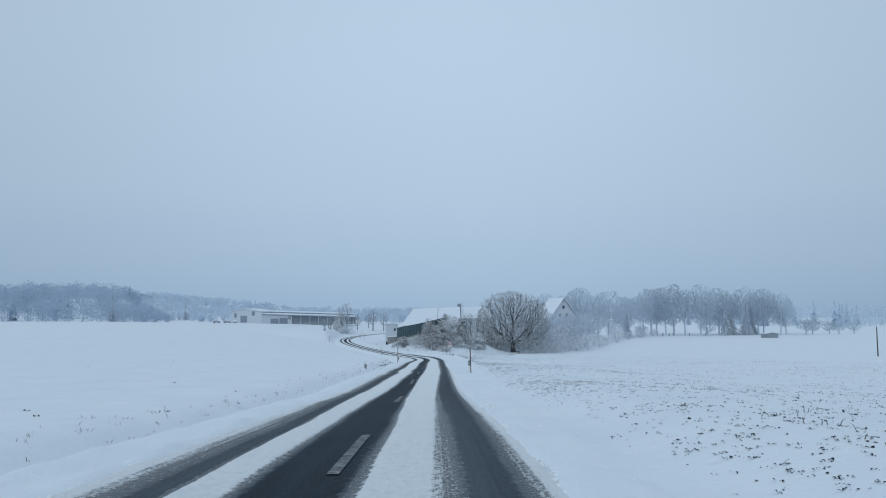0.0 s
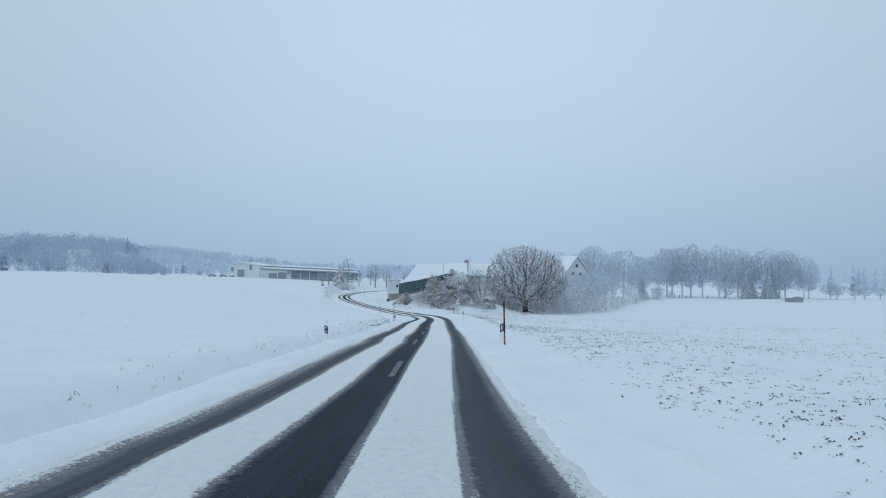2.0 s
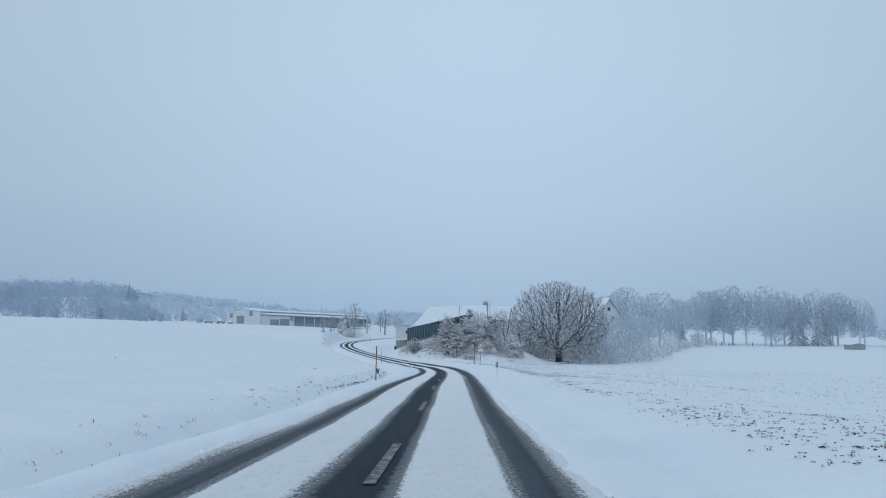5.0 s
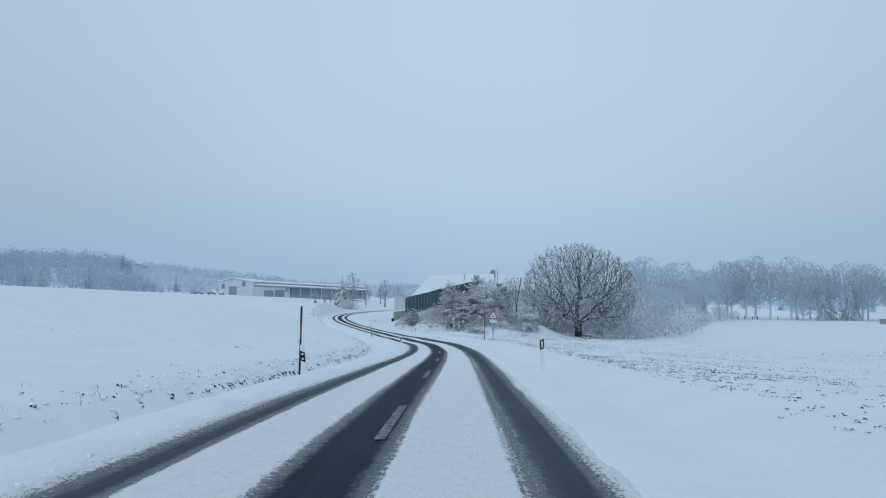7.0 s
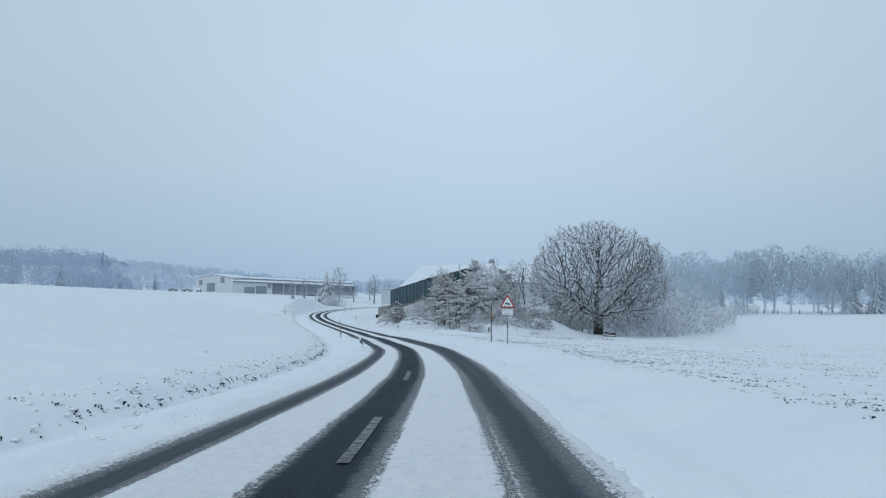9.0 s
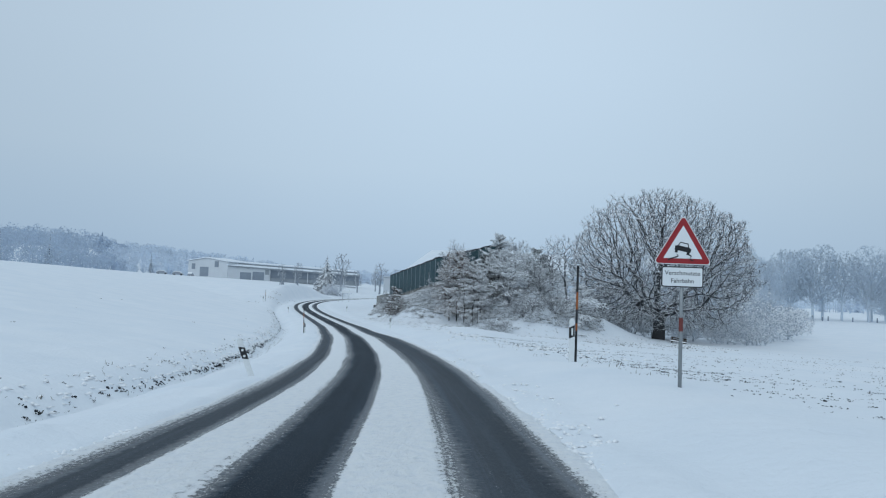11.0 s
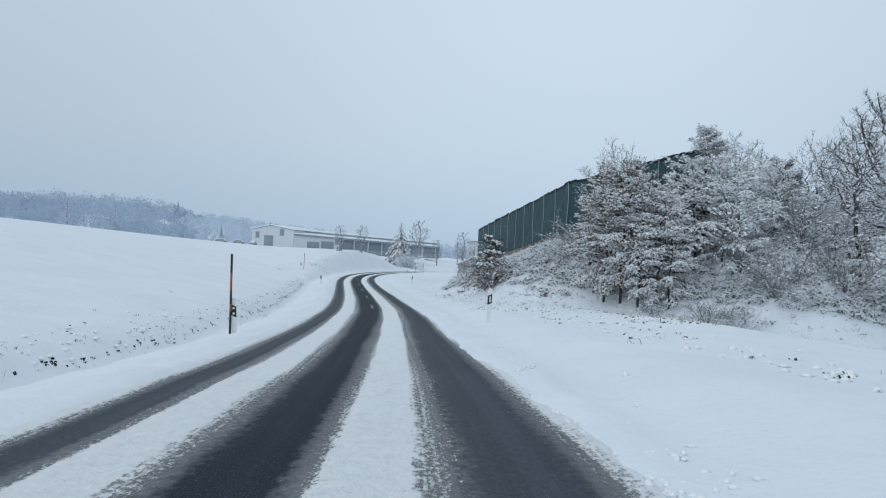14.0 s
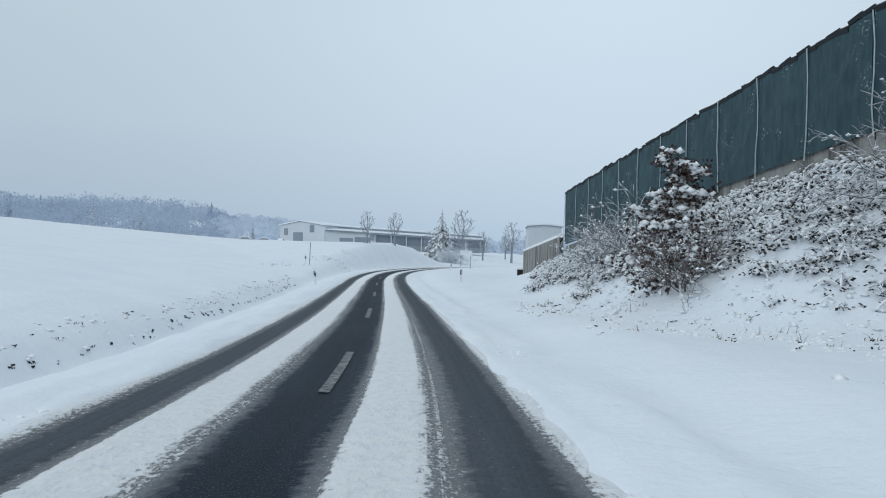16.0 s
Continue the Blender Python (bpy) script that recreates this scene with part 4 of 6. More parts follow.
BROWN_LABEL = "young tree with brown dry leaves and snow clumps"
WHITE_LABEL = "young tree with snow thick on its drooping twigs"
PINE_LABEL = "dark green pine loaded with snow"
browns = [young_tree(20 + n, 7.0, put(x, y, 60 * n, rise(x, y, top) / 6.5), 3300, BROWN_LABEL, spread=0.32, boughs=46, low=0.17, rise=(0.15, 1.15), droop=0.45, fat=0.030, cover=0.84, pads=1100, pad=0.054, size=0.075) for n, (x, y, top) in enumerate([(-7.0, 208.0, -0.9), (-6.2, 207.7, -0.4)])]
for n, (x, y, top) in enumerate([(-5.4, 207.0, -0.9), (-6.7, 208.9, -0.6), (-7.5, 208.9, -1.7)]):
    copy_thing(browns[n % 2], put(x, y, 75 * n + 200, rise(x, y, top) / 6.5))
whites = [young_tree(26 + n, 7.0, put(x, y, 60 * n + 25, rise(x, y, top) / 6.5), 900, WHITE_LABEL, spread=0.34, boughs=46, low=0.13, rise=(0.1, 1.1), fat=0.032, cover=0.92, pads=900, pad=0.06) for n, (x, y, top) in enumerate([(-4.5, 206.8, -1.2), (-4.0, 206.5, -1.9)])]
for n, (x, y, top) in enumerate([(-5.0, 207.9, -0.9), (-3.7, 207.5, -1.7)]):
    copy_thing(whites[n % 2], put(x, y, 110 * n + 80, rise(x, y, top) / 6.5))
spreading = [young_tree(30 + n, 4.6, put(x, y, 60 * n + 25, rise(x, y, top) / 4.3), 160, "spreading young tree with long snow-lined boughs", spread=0.66, boughs=40, low=0.14, rise=(0.25, 1.2), droop=0.35, fat=0.034, cover=0.95, pads=360, pad=0.058, waist=0.4, twig=M_SNOWTWIG) for n, (x, y, top) in enumerate([(-1.3, 207.9, -0.7), (1.2, 208.8, -0.4)])]
for n, (x, y, top) in enumerate([(-0.7, 209.3, 0.0), (2.5, 208.6, -1.2), (-2.5, 209.0, -0.6), (7.6, 212.0, -3.0), (4.4, 209.6, -2.2)]):
    copy_thing(spreading[n % 2], put(x, y, 95 * n + 40, rise(x, y, top) / 4.3))
young_tree(31, 4.3, put(6.64, 206.96, 20), 900, "low young tree with flat snow-covered boughs", spread=0.58, boughs=46, low=0.22, rise=(0.0, 0.7), droop=0.45, fat=0.038, cover=0.88, pads=500, pad=0.065, foliage=M_DARKLEAF)
young_tree(32, 2.98, put(-13.46, 213.6, 80, sink=0.1), 2300, "dark broad-leaved evergreen with round snow pads", foliage=M_DARKLEAF, spread=0.40, boughs=50, low=0.05, rise=(0.2, 1.1), droop=0.5, fat=0.026, cover=0.15, pads=430, pad=0.095, size=0.10, waist=0.18, twig=M_BROWNTWIG)
pines = [young_tree(39, 6.0, put(-1.95, 209.9, 40, rise(-1.95, 209.9, 1.75) / 5.6), 3600, PINE_LABEL, "pine_tree", "pines by the green wall", M_NEEDLE, needles=True, spread=0.40, boughs=50, low=0.12, rise=(0.1, 0.9), droop=0.3, fat=0.038, cover=0.5, pads=650, pad=0.075)]
for n, (x, y, top) in enumerate([(2.1, 211.5, 0.45), (-3.5, 209.9, -0.5), (3.0, 212.6, -0.2)]):
    copy_thing(pines[0], put(x, y, 75 * n + 100, rise(x, y, top) / 5.6))
for n, (x, y, top, lean) in enumerate([(5.3, 208.8, 2.1, -5), (3.9, 211.0, 1.9, 3)]):
    out = crown_tree(90 + n, 2.6, 0.11, ((0, 0, 5.2), (2.5, 2.3, 3.1), 2.0), 900, 0.26, 1.8, 0.36, 0.012, 0.5, 3, 0.5, 2.2, (7, 4, 3, 1), 3.0, 18, 0.16, 0.16, 3, ((0.5, 3.6, 0.3), (2.4, 2.6, 1.1), (4.6, 2.8, 1.0)))
    t = thing("bare_tree", "slender bare tree with upright snow-lined twigs", "tree", "bare trees behind the bank", put(x, y, 70 * n, rise(x, y, top) / 7.6) @ pose(0, 0, 0, 0, lean, 0))
    part("trunk", out["trunk"], M_BARK, t)
    tagged(part("crown", joined(out["wood"], out["twigs"]), M_OAKTWIG, t, "fine snow-covered twigs"), kind="stuff")
for n, (x, y, top) in enumerate([(0.0, 210.5, 1.6), (0.9, 211.2, 1.0), (-7.7, 211.0, -0.05), (-6.3, 209.5, 0.55), (-5.6, 209.5, 0.5), (9.5, 221.5, 1.2), (11.5, 226.0, 1.0)]):
    bare_tree(60 + n, rise(x, y, top), put(x, y, 50 * n), twig=M_TWIG, snow=300)
first = shrub(80, 1.0, put(-14.2, 218.6, 0), group="shrubs on the bank", twig=M_TWIG)
for n, (x, y, k) in enumerate([(-14.9, 221.6, 0.9), (-8.5, 212.3, 0.95), (-2.6, 204.4, 0.7), (0.5, 205.5, 1.0), (4.0, 207.0, 1.1), (-0.6, 207.2, 1.2), (2.4, 208.4, 1.4), (6.5, 209.0, 1.2), (7.6, 214.5, 1.5), (1.6, 205.9, 0.9), (-4.9, 203.9, 0.5), (-1.4, 203.6, 0.6)]):
    copy_thing(first, put(x, y, 47 * n + 30, k))
shrub(83, 0.72, put(-13.25, 212.9, 40), "brown bare bush under the evergreen", "shrubs on the bank", M_BROWNTWIG)


def dome_shrub(seed, at, label, group, twig):
    """A leafless bush, broad and dense down to the ground."""
    out = crown_tree(seed, 0.4, 0.09, ((0, 0, 1.3), (2.0, 1.9, 1.5), 0.1), 500, 0.27, 1.6, 0.38, 0.014, 0.45, 7, 0.5, 2.2, (5, 3, 3, 1), 3.0, 16, 0.2, 0.15, 3)
    t = thing("shrub", label, "shrub", group, at)
    part("stem", joined(out["trunk"], out["wood"]), twig, t)
    tagged(part("crown", out["twigs"], twig, t, "snow-covered twigs"), kind="stuff")
    tips = [Vector(v) for v in out["twigs"].v if v[2] > 0.5]
    tagged(part("snow", snow_on(tips, random.Random(seed), 520, 0.06), M_CLUMP, t, "", True), kind="stuff")
    return t


bushes = [dome_shrub(81, put(22.5, 224.0, 0, 1.1), "leafless shrub white with frost beside the oak", "shrubs round the oak", M_SHRUB), dome_shrub(84, put(18.0, 226.5, 0, 1.3), "leafless shrub white with frost beside the oak", "shrubs round the oak", M_SHRUB)]
for n, (x, y, s) in enumerate([(13.0, 224.0, 1.1), (15.5, 224.5, 0.9), (20.5, 222.5, 0.8), (26.0, 222.0, 0.9), (27.5, 229.0, 1.5), (31.0, 226.5, 1.0), (9.5, 227.0, 1.2), (29.0, 224.0, 0.7), (34.5, 235.0, 1.6), (39.0, 243.0, 1.6), (23.5, 232.0, 1.8), (14.0, 232.0, 1.8), (44.0, 250.0, 1.6), (33.0, 246.0, 2.2), (12.0, 220.5, 0.7),
                               (21.0, 244.0, 2.4), (50.0, 262.0, 1.4), (41.0, 264.0, 2.4), (58.0, 288.0, 1.3), (66.0, 310.0, 1.3), (76.0, 336.0, 1.2), (88.0, 362.0, 1.2), (100.0, 384.0, 1.2), (24.0, 219.5, 0.6)]):
    copy_thing(bushes[n % 2], put(x, y, 61 * n + 15, s))

# ---- woods by the far fields ----
TALL_LABEL = "tall leafless tree at the field edge, paled for haze"


def far_tree(seed, at, trunk, shape, label, group, count=2000, step=0.8, tip=0.046, kill=1.0, twig=1.0, wood=None, twigs=5):
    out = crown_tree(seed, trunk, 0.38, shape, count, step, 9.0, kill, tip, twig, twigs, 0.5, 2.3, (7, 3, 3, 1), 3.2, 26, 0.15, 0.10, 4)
    t = thing("far_tree", label, "tree", group, at)
    # The default bark and twig colours have haze painted in.
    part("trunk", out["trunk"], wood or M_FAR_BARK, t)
    tagged(part("crown", joined(out["wood"], out["twigs"]), wood or M_FAR_TWIG, t, "fine far twigs in a pale tone"), kind="stuff")
    return t


EDGE = "frosted trees at the field edge"
talls = [far_tree(100, put(111, 402), 6, ((0, 0, 15.5), (9.4, 9.4, 11.0), 3.5), TALL_LABEL, EDGE), far_tree(101, put(128, 398), 7, ((0.5, 0, 16.0), (9.0, 9.0, 11.5), 4), TALL_LABEL, EDGE), far_tree(102, put(154, 404), 8, ((0, 0.6, 16.5), (7.6, 7.6, 9.8), 6), TALL_LABEL, EDGE)]
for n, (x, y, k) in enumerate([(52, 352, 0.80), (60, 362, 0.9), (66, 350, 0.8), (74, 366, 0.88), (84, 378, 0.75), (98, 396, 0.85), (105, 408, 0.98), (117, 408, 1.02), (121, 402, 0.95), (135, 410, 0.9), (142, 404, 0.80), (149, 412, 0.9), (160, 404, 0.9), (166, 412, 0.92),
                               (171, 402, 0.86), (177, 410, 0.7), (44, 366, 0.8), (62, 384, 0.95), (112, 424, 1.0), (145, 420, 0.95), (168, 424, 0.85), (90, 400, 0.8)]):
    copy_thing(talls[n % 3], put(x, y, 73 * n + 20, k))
small = far_tree(110, put(127, 384), 1.8, ((0, 0, 5.2), (5.2, 5.2, 3.6), 1.6), "low round tree on the field edge, paled for haze", "low frosted trees", 700, 0.6, 0.035, 0.75, 1.0)
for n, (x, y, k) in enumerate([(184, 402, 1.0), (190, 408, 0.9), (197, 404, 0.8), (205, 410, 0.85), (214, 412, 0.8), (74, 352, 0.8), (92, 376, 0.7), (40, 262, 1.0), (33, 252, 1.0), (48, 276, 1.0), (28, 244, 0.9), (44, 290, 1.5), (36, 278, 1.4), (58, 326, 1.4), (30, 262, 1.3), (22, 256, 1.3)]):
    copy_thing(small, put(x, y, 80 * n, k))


def spruce(seed, height, at, label, group, needle, rows=20, name="spruce_tree", wide=0.31):
    rng = random.Random(seed)
    t = thing(name, label, "tree", group, at)
    part("trunk", Solid().tube([Vector((0, 0, -0.3)), Vector((0, 0, height * 0.5)), Vector((0, 0, height))], [0.02 * height, 0.012 * height, 0.01], 6), M_BARK, t)
    s = Solid()
    for k in range(rows):
        f = k / (rows - 1)
        z, reach = height * (0.06 + 0.92 * f), height * wide * (1 - f) ** 0.8 + 0.12
        count = max(6, int(20 * (1 - f) + 6))
        for i in range(count):
            a = 6.2832 * (i + rng.uniform(-0.4, 0.4)) / count
            r = reach * rng.uniform(0.5, 1.15)
            d, side = Vector((math.cos(a), math.sin(a), 0)), Vector((-math.sin(a), math.cos(a), 0))
            root = Vector((0, 0, z + rng.uniform(-0.2, 0.2)))
            for q in range(4):
                b0, b1 = root + d * r * q / 4 - Vector((0, 0, 0.5 * r * (q / 4) ** 1.5)), root + d * r * (q + 1) / 4 - Vector((0, 0, 0.5 * r * ((q + 1) / 4) ** 1.5))
                w = r * 0.26 * (1.15 - q / 4)
                s.tri(b0, b1 + side * w - Vector((0, 0, w * 0.5)), b1)
                s.tri(b0, b1, b1 - side * w - Vector((0, 0, w * 0.5)))
                s.tri(b0 + side * w * 0.3, b1 - Vector((0, 0, w * 1.1)), b0 - side * w * 0.3)
    tagged(part("foliage", s, needle, t, "snow-laden needle boughs"), kind="stuff")
    return t


fir = spruce(120, 17, put(141, 398), "tall dark conifer among far trees, paled for haze", "conifers at the field edge", M_FAR_NEEDLE, wide=0.24)
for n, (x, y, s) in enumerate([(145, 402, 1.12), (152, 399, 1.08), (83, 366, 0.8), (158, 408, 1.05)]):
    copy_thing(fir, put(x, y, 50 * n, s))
spruce(121, 13.4, put(-57.6, 385), "snow-laden spruce beside the road bend", "", M_SPRUCE, 17, wide=0.42)
dark = shrub(82, 2.3, put(-52.5, 379.0, 0), "dense snowy shrub beside the spruce", "shrubs by the road bend")
copy_thing(dark, put(-55.0, 376.0, 90, 0.7))
mids = [far_tree(130, put(-58.8, 418), 3.5, ((0, 0, 9.0), (3.8, 3.8, 6.3), 3.0), "tall bare birch behind the farm hall", "trees by the farm hall", 420, 0.7, 0.045, 0.9, 0.8, M_MID)]
for n, (x, y, k) in enumerate([(-45.5, 430, 0.88), (-40, 436, 0.75), (-50.5, 452, 0.6), (-24, 450, 0.8), (-14, 460, 0.8), (-68, 414, 0.5), (-53.5, 424, 0.6)]):
    copy_thing(mids[0], put(x, y, 50 * n, k))
for x, y, k, turn in ((-51.8, 307, 0.34, 20), (-52.3, 324, 0.39, 130)):
    t = copy_thing(mids[0], put(x, y, turn, k))
    tagged(t, "young bare tree tied to short stakes on the knoll", "tree", "young trees on the knoll")
    for dx, lean in ((-0.45, 0.12), (0.5, -0.10), (0.1, 0.05)):
        part("stake", Solid().tube([Vector((dx, 0, -0.6)) / k, Vector((dx + lean, 0.1, 0.85)) / k], [0.13 / k, 0.12 / k], 6), M_HAZEGAP, t, "short dark stake")


# Dark conifers, drawn in the needle colour that carries painted haze.
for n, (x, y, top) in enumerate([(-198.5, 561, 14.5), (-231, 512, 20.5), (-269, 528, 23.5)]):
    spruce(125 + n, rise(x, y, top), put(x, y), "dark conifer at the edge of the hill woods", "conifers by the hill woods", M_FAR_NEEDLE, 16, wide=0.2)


def far_woods(name, label, spots, seed, tall=(10, 17), needles=0.3, material=None):
    """Hundreds of far trees in one mesh: leafless crowns of thin slivers and ragged conifers."""
    rng = random.Random(seed)
    s = Solid()
    for x, y, k in spots:
        z, h = gz(x, y) - 0.3, rng.uniform(*tall) * k
        if rng.random() < needles:
            h *= 1.25
            for k in range(10):
                f = k / 10
                for i in range(7):
                    a, r = rng.uniform(0, 6.28), h * 0.17 * (1 - f) + 0.25
                    c = Vector((x, y, z + h * (0.05 + 0.92 * f)))
                    p = c + Vector((math.cos(a) * r, math.sin(a) * r, -0.35 * r))
                    w = Vector((-math.sin(a), math.cos(a), 0)) * r * 0.5
                    s.tri(c + Vector((0, 0, h * 0.09)), p - w, p + w)
            s.tri(Vector((x - 0.25, y, z + h * 0.85)), Vector((x + 0.25, y, z + h * 0.85)), Vector((x, y, z + h * 1.04)))
        else:
            s.tube([Vector((x, y, z)), Vector((x, y, z + h * 0.6))], [0.25, 0.12], 3, False)
            for k in range(95):
                a, e = rng.uniform(0, 6.28), rng.uniform(-1.0, 1.0)
                r = h * 0.40 * rng.uniform(0.2, 1.0) ** 0.6 * math.sqrt(max(0.05, 1 - e * e))
                p = Vector((x + r * math.cos(a), y + r * math.sin(a), z + h * (0.52 + 0.46 * e)))
                d = Vector((math.cos(a) * 0.6 + rng.gauss(0, 0.5), math.sin(a) * 0.6 + rng.gauss(0, 0.5), rng.gauss(0.6, 0.5))).normalized() * rng.uniform(0.8, 1.7)
                w = d.orthogonal().normalized() * rng.uniform(0.15, 0.45)
                s.tri(p - w, p + w, p + d)
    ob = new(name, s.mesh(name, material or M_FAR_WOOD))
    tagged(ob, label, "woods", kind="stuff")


wr_ = random.Random(7)
hill_spots = []
while len(hill_spots) < 1250:
    x, y = wr_.uniform(-640, -150), wr_.uniform(480, 740)
    inner = -0.465 * (y - 100) - x
    if inner > 0:
        hill_spots.append((x, y, min(1.0, 0.40 + inner / 55) * (0.85 + 0.22 * float(lattice(np.array([x / 45]), np.array([y / 45]), 51)[0]))))
far_woods("far_woods", "distant mixed woods on the hill, paled for haze", hill_spots, 70, (11, 17), 0.025)
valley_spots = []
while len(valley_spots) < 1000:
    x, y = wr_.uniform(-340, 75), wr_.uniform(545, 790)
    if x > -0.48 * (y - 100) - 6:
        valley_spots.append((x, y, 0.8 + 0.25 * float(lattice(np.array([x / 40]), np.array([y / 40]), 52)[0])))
far_woods("far_woods", "distant woods beyond the farm, paled for haze", valley_spots, 71, (6.5, 10), 0.05, M_FAR_PALE)
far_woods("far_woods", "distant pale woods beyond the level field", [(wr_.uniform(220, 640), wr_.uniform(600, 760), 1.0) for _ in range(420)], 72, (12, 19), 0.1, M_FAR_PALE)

# ---- the green wall, the low wall and the farm behind ----


def wall_run(name, label, a, b, foot, head, material, thick, panel, parent, seed, posts=None, sag=0.0):
    """Panels in a row between two points; foot and head are heights at both ends."""
    rng = random.Random(seed)
    d = b - a
    n = max(1, round(d.length / panel))
    across = Vector((-d.y, d.x, 0)).normalized()
    for k in range(n):
        t0, t1 = k / n, (k + 1) / n
        gap = 0.004 / n
        s, m = Solid(), 6
        rows = []
        for j in range(7):
            row = []
            for i in range(m + 1):
                t = t0 + gap + (t1 - t0 - 2 * gap) * i / m
                p = a + d * t
                z0, z1 = foot[0] + (foot[1] - foot[0]) * t, head[0] + (head[1] - head[0]) * t
                z = z0 + (z1 - z0) * j / 6
                z -= sag * math.sin(math.pi * i / m) * (j / 6) * rng.uniform(0.6, 1.1)
                bulge = thick + sag * 0.8 * math.sin(math.pi * i / m) * math.sin(math.pi * j / 6) * rng.uniform(0.4, 1.2) * rng.choice((1, 1, -0.4))
                row.append(p - across * bulge + Vector((0, 0, z)))
            rows.append(row)
        back = [[q + across * thick * 2 for q in row] for row in (rows[0], rows[-1])]
        for j in range(6):
            for i in range(m):
                s.quad(rows[j][i], rows[j][i + 1], rows[j + 1][i + 1], rows[j + 1][i])
        for i in range(m):
            s.quad(rows[-1][i], rows[-1][i + 1], back[1][i + 1], back[1][i])
            s.quad(back[0][i + 1], back[0][i], back[1][i], back[1][i + 1])
        part(name, s, material, parent)
        if posts:
            p = a + d * t0 - across * (thick + 0.05)
            z0, z1 = foot[0] + (foot[1] - foot[0]) * t0, head[0] + (head[1] - head[0]) * t0
            lean = [Vector((p.x + rng.uniform(-0.03, 0.03), p.y, z0 - 0.15 + (z1 - z0 + 0.15) * q / 4)) for q in range(5)]
            part("strap", Solid().tube(lean, [0.017] * 5, 5), posts, parent, "snow-crusted strap over the tarpaulin")


M_STRAP = snowed("snow_crusted_strap", (0.22, 0.28, 0.28), 0.1, 0.6, frost=0.5, scale=4.0)
green = thing("green_wall", "high wall hung with dark green tarpaulin on a concrete footing", "wall")
wall_run("tarpaulin", "", WALL_A, WALL_B, (-5.45, -3.55), (-2.30, -0.75), M_TARP, 0.05, 2.65, green, 1, M_STRAP, 0.06)
wall_run("tarpaulin", "", WALL_B, WALL_C, (-3.55, -2.58), (-0.75, 0.94), M_TARP, 0.05, 2.7, green, 2, M_STRAP, 0.06)
wall_run("footing", "", WALL_A + Vector((0.12, 0.04, 0)), WALL_B + Vector((0.12, 0.04, 0)), (-8.4, -6.0), (-5.6, -3.3), M_CONCRETE, 0.09, 1.35, green, 3)
wall_run("footing", "", WALL_B + Vector((0.1, 0.1, 0)), WALL_C + Vector((0.1, 0.1, 0)), (-6.0, -5.0), (-3.3, -2.4), M_CONCRETE, 0.09, 1.4, green, 4)
def beside_wall(x, y):
    return pose(x, y, gz(x, y), 0, 0, 12)


LOW_A, LOW_B = Vector((-17.9, 242.9, 0)), Vector((-22.4, 262.5, 0))
low = thing("low_wall", "low grey concrete retaining wall capped with snow", "wall")
wall_run("slab", "", LOW_A, LOW_B, (-8.6, -8.6), (-4.95, -5.55), M_CONCRETE, 0.12, 2.5, low, 5)
crate = thing("dark_bin", "dark upright bin at the end of the low wall", "bin", at=beside_wall(-22.75, 262.9))
part("body", Solid().prism([(-0.28, -0.2), (0.28, -0.2), (0.32, 1.25), (-0.32, 1.25)], -0.28, 0.28), M_BLACK, crate)
part("lid", Solid().prism([(-0.35, 1.25), (0.35, 1.25), (0.30, 1.36), (-0.30, 1.38)], -0.32, 0.32), M_CLUMP, crate, "snow-covered lid")
cap = Solid()
for k in range(24):
    p, q = LOW_A.lerp(LOW_B, k / 24), LOW_A.lerp(LOW_B, (k + 1) / 24)
    cap.tube([Vector((p.x, p.y, -4.9 - 0.6 * k / 24)), Vector((q.x, q.y, -4.9 - 0.6 * (k + 1) / 24))], [0.15, 0.15], 6)
part("snow_cap", cap, M_CLUMP, low)
ridge = Solid()
crest_rng = random.Random(3)
for a, b, z0, z1 in ((WALL_A, WALL_B, -2.30, -0.75), (WALL_B, WALL_C, -0.75, 0.94)):
    n = int((b - a).length / 0.45)
    for k in range(n):
        p, q = a.lerp(b, k / n), a.lerp(b, (k + 1) / n)
        h = crest_rng.uniform(-0.05, 0.05)
        ridge.tube([Vector((p.x, p.y, z0 + (z1 - z0) * k / n + h)), Vector((q.x, q.y, z0 + (z1 - z0) * (k + 1) / n + h + crest_rng.uniform(-0.05, 0.07)))], [0.10, crest_rng.uniform(0.06, 0.12)], 5)
part("top_roll", ridge, M_DARKROLL, green, "ragged dark tarpaulin roll along the top")


def roof_slab(s, a, b, c, d, thick):
    down = Vector((0, 0, thick))
    s.quad(a, b, c, d)
    s.quad(d - down, c - down, b - down, a - down)
    for p, q in ((a, b), (b, c), (c, d), (d, a)):
        s.quad(p - down, q - down, q, p)
    return s


def block(s, corners, z0, z1):
    """Walls over a plan of four corners."""
    for (ax, ay), (bx, by) in zip(corners, corners[1:] + corners[:1]):
        s.quad((ax, ay, z0), (bx, by, z0), (bx, by, z1), (ax, ay, z1))
    return s


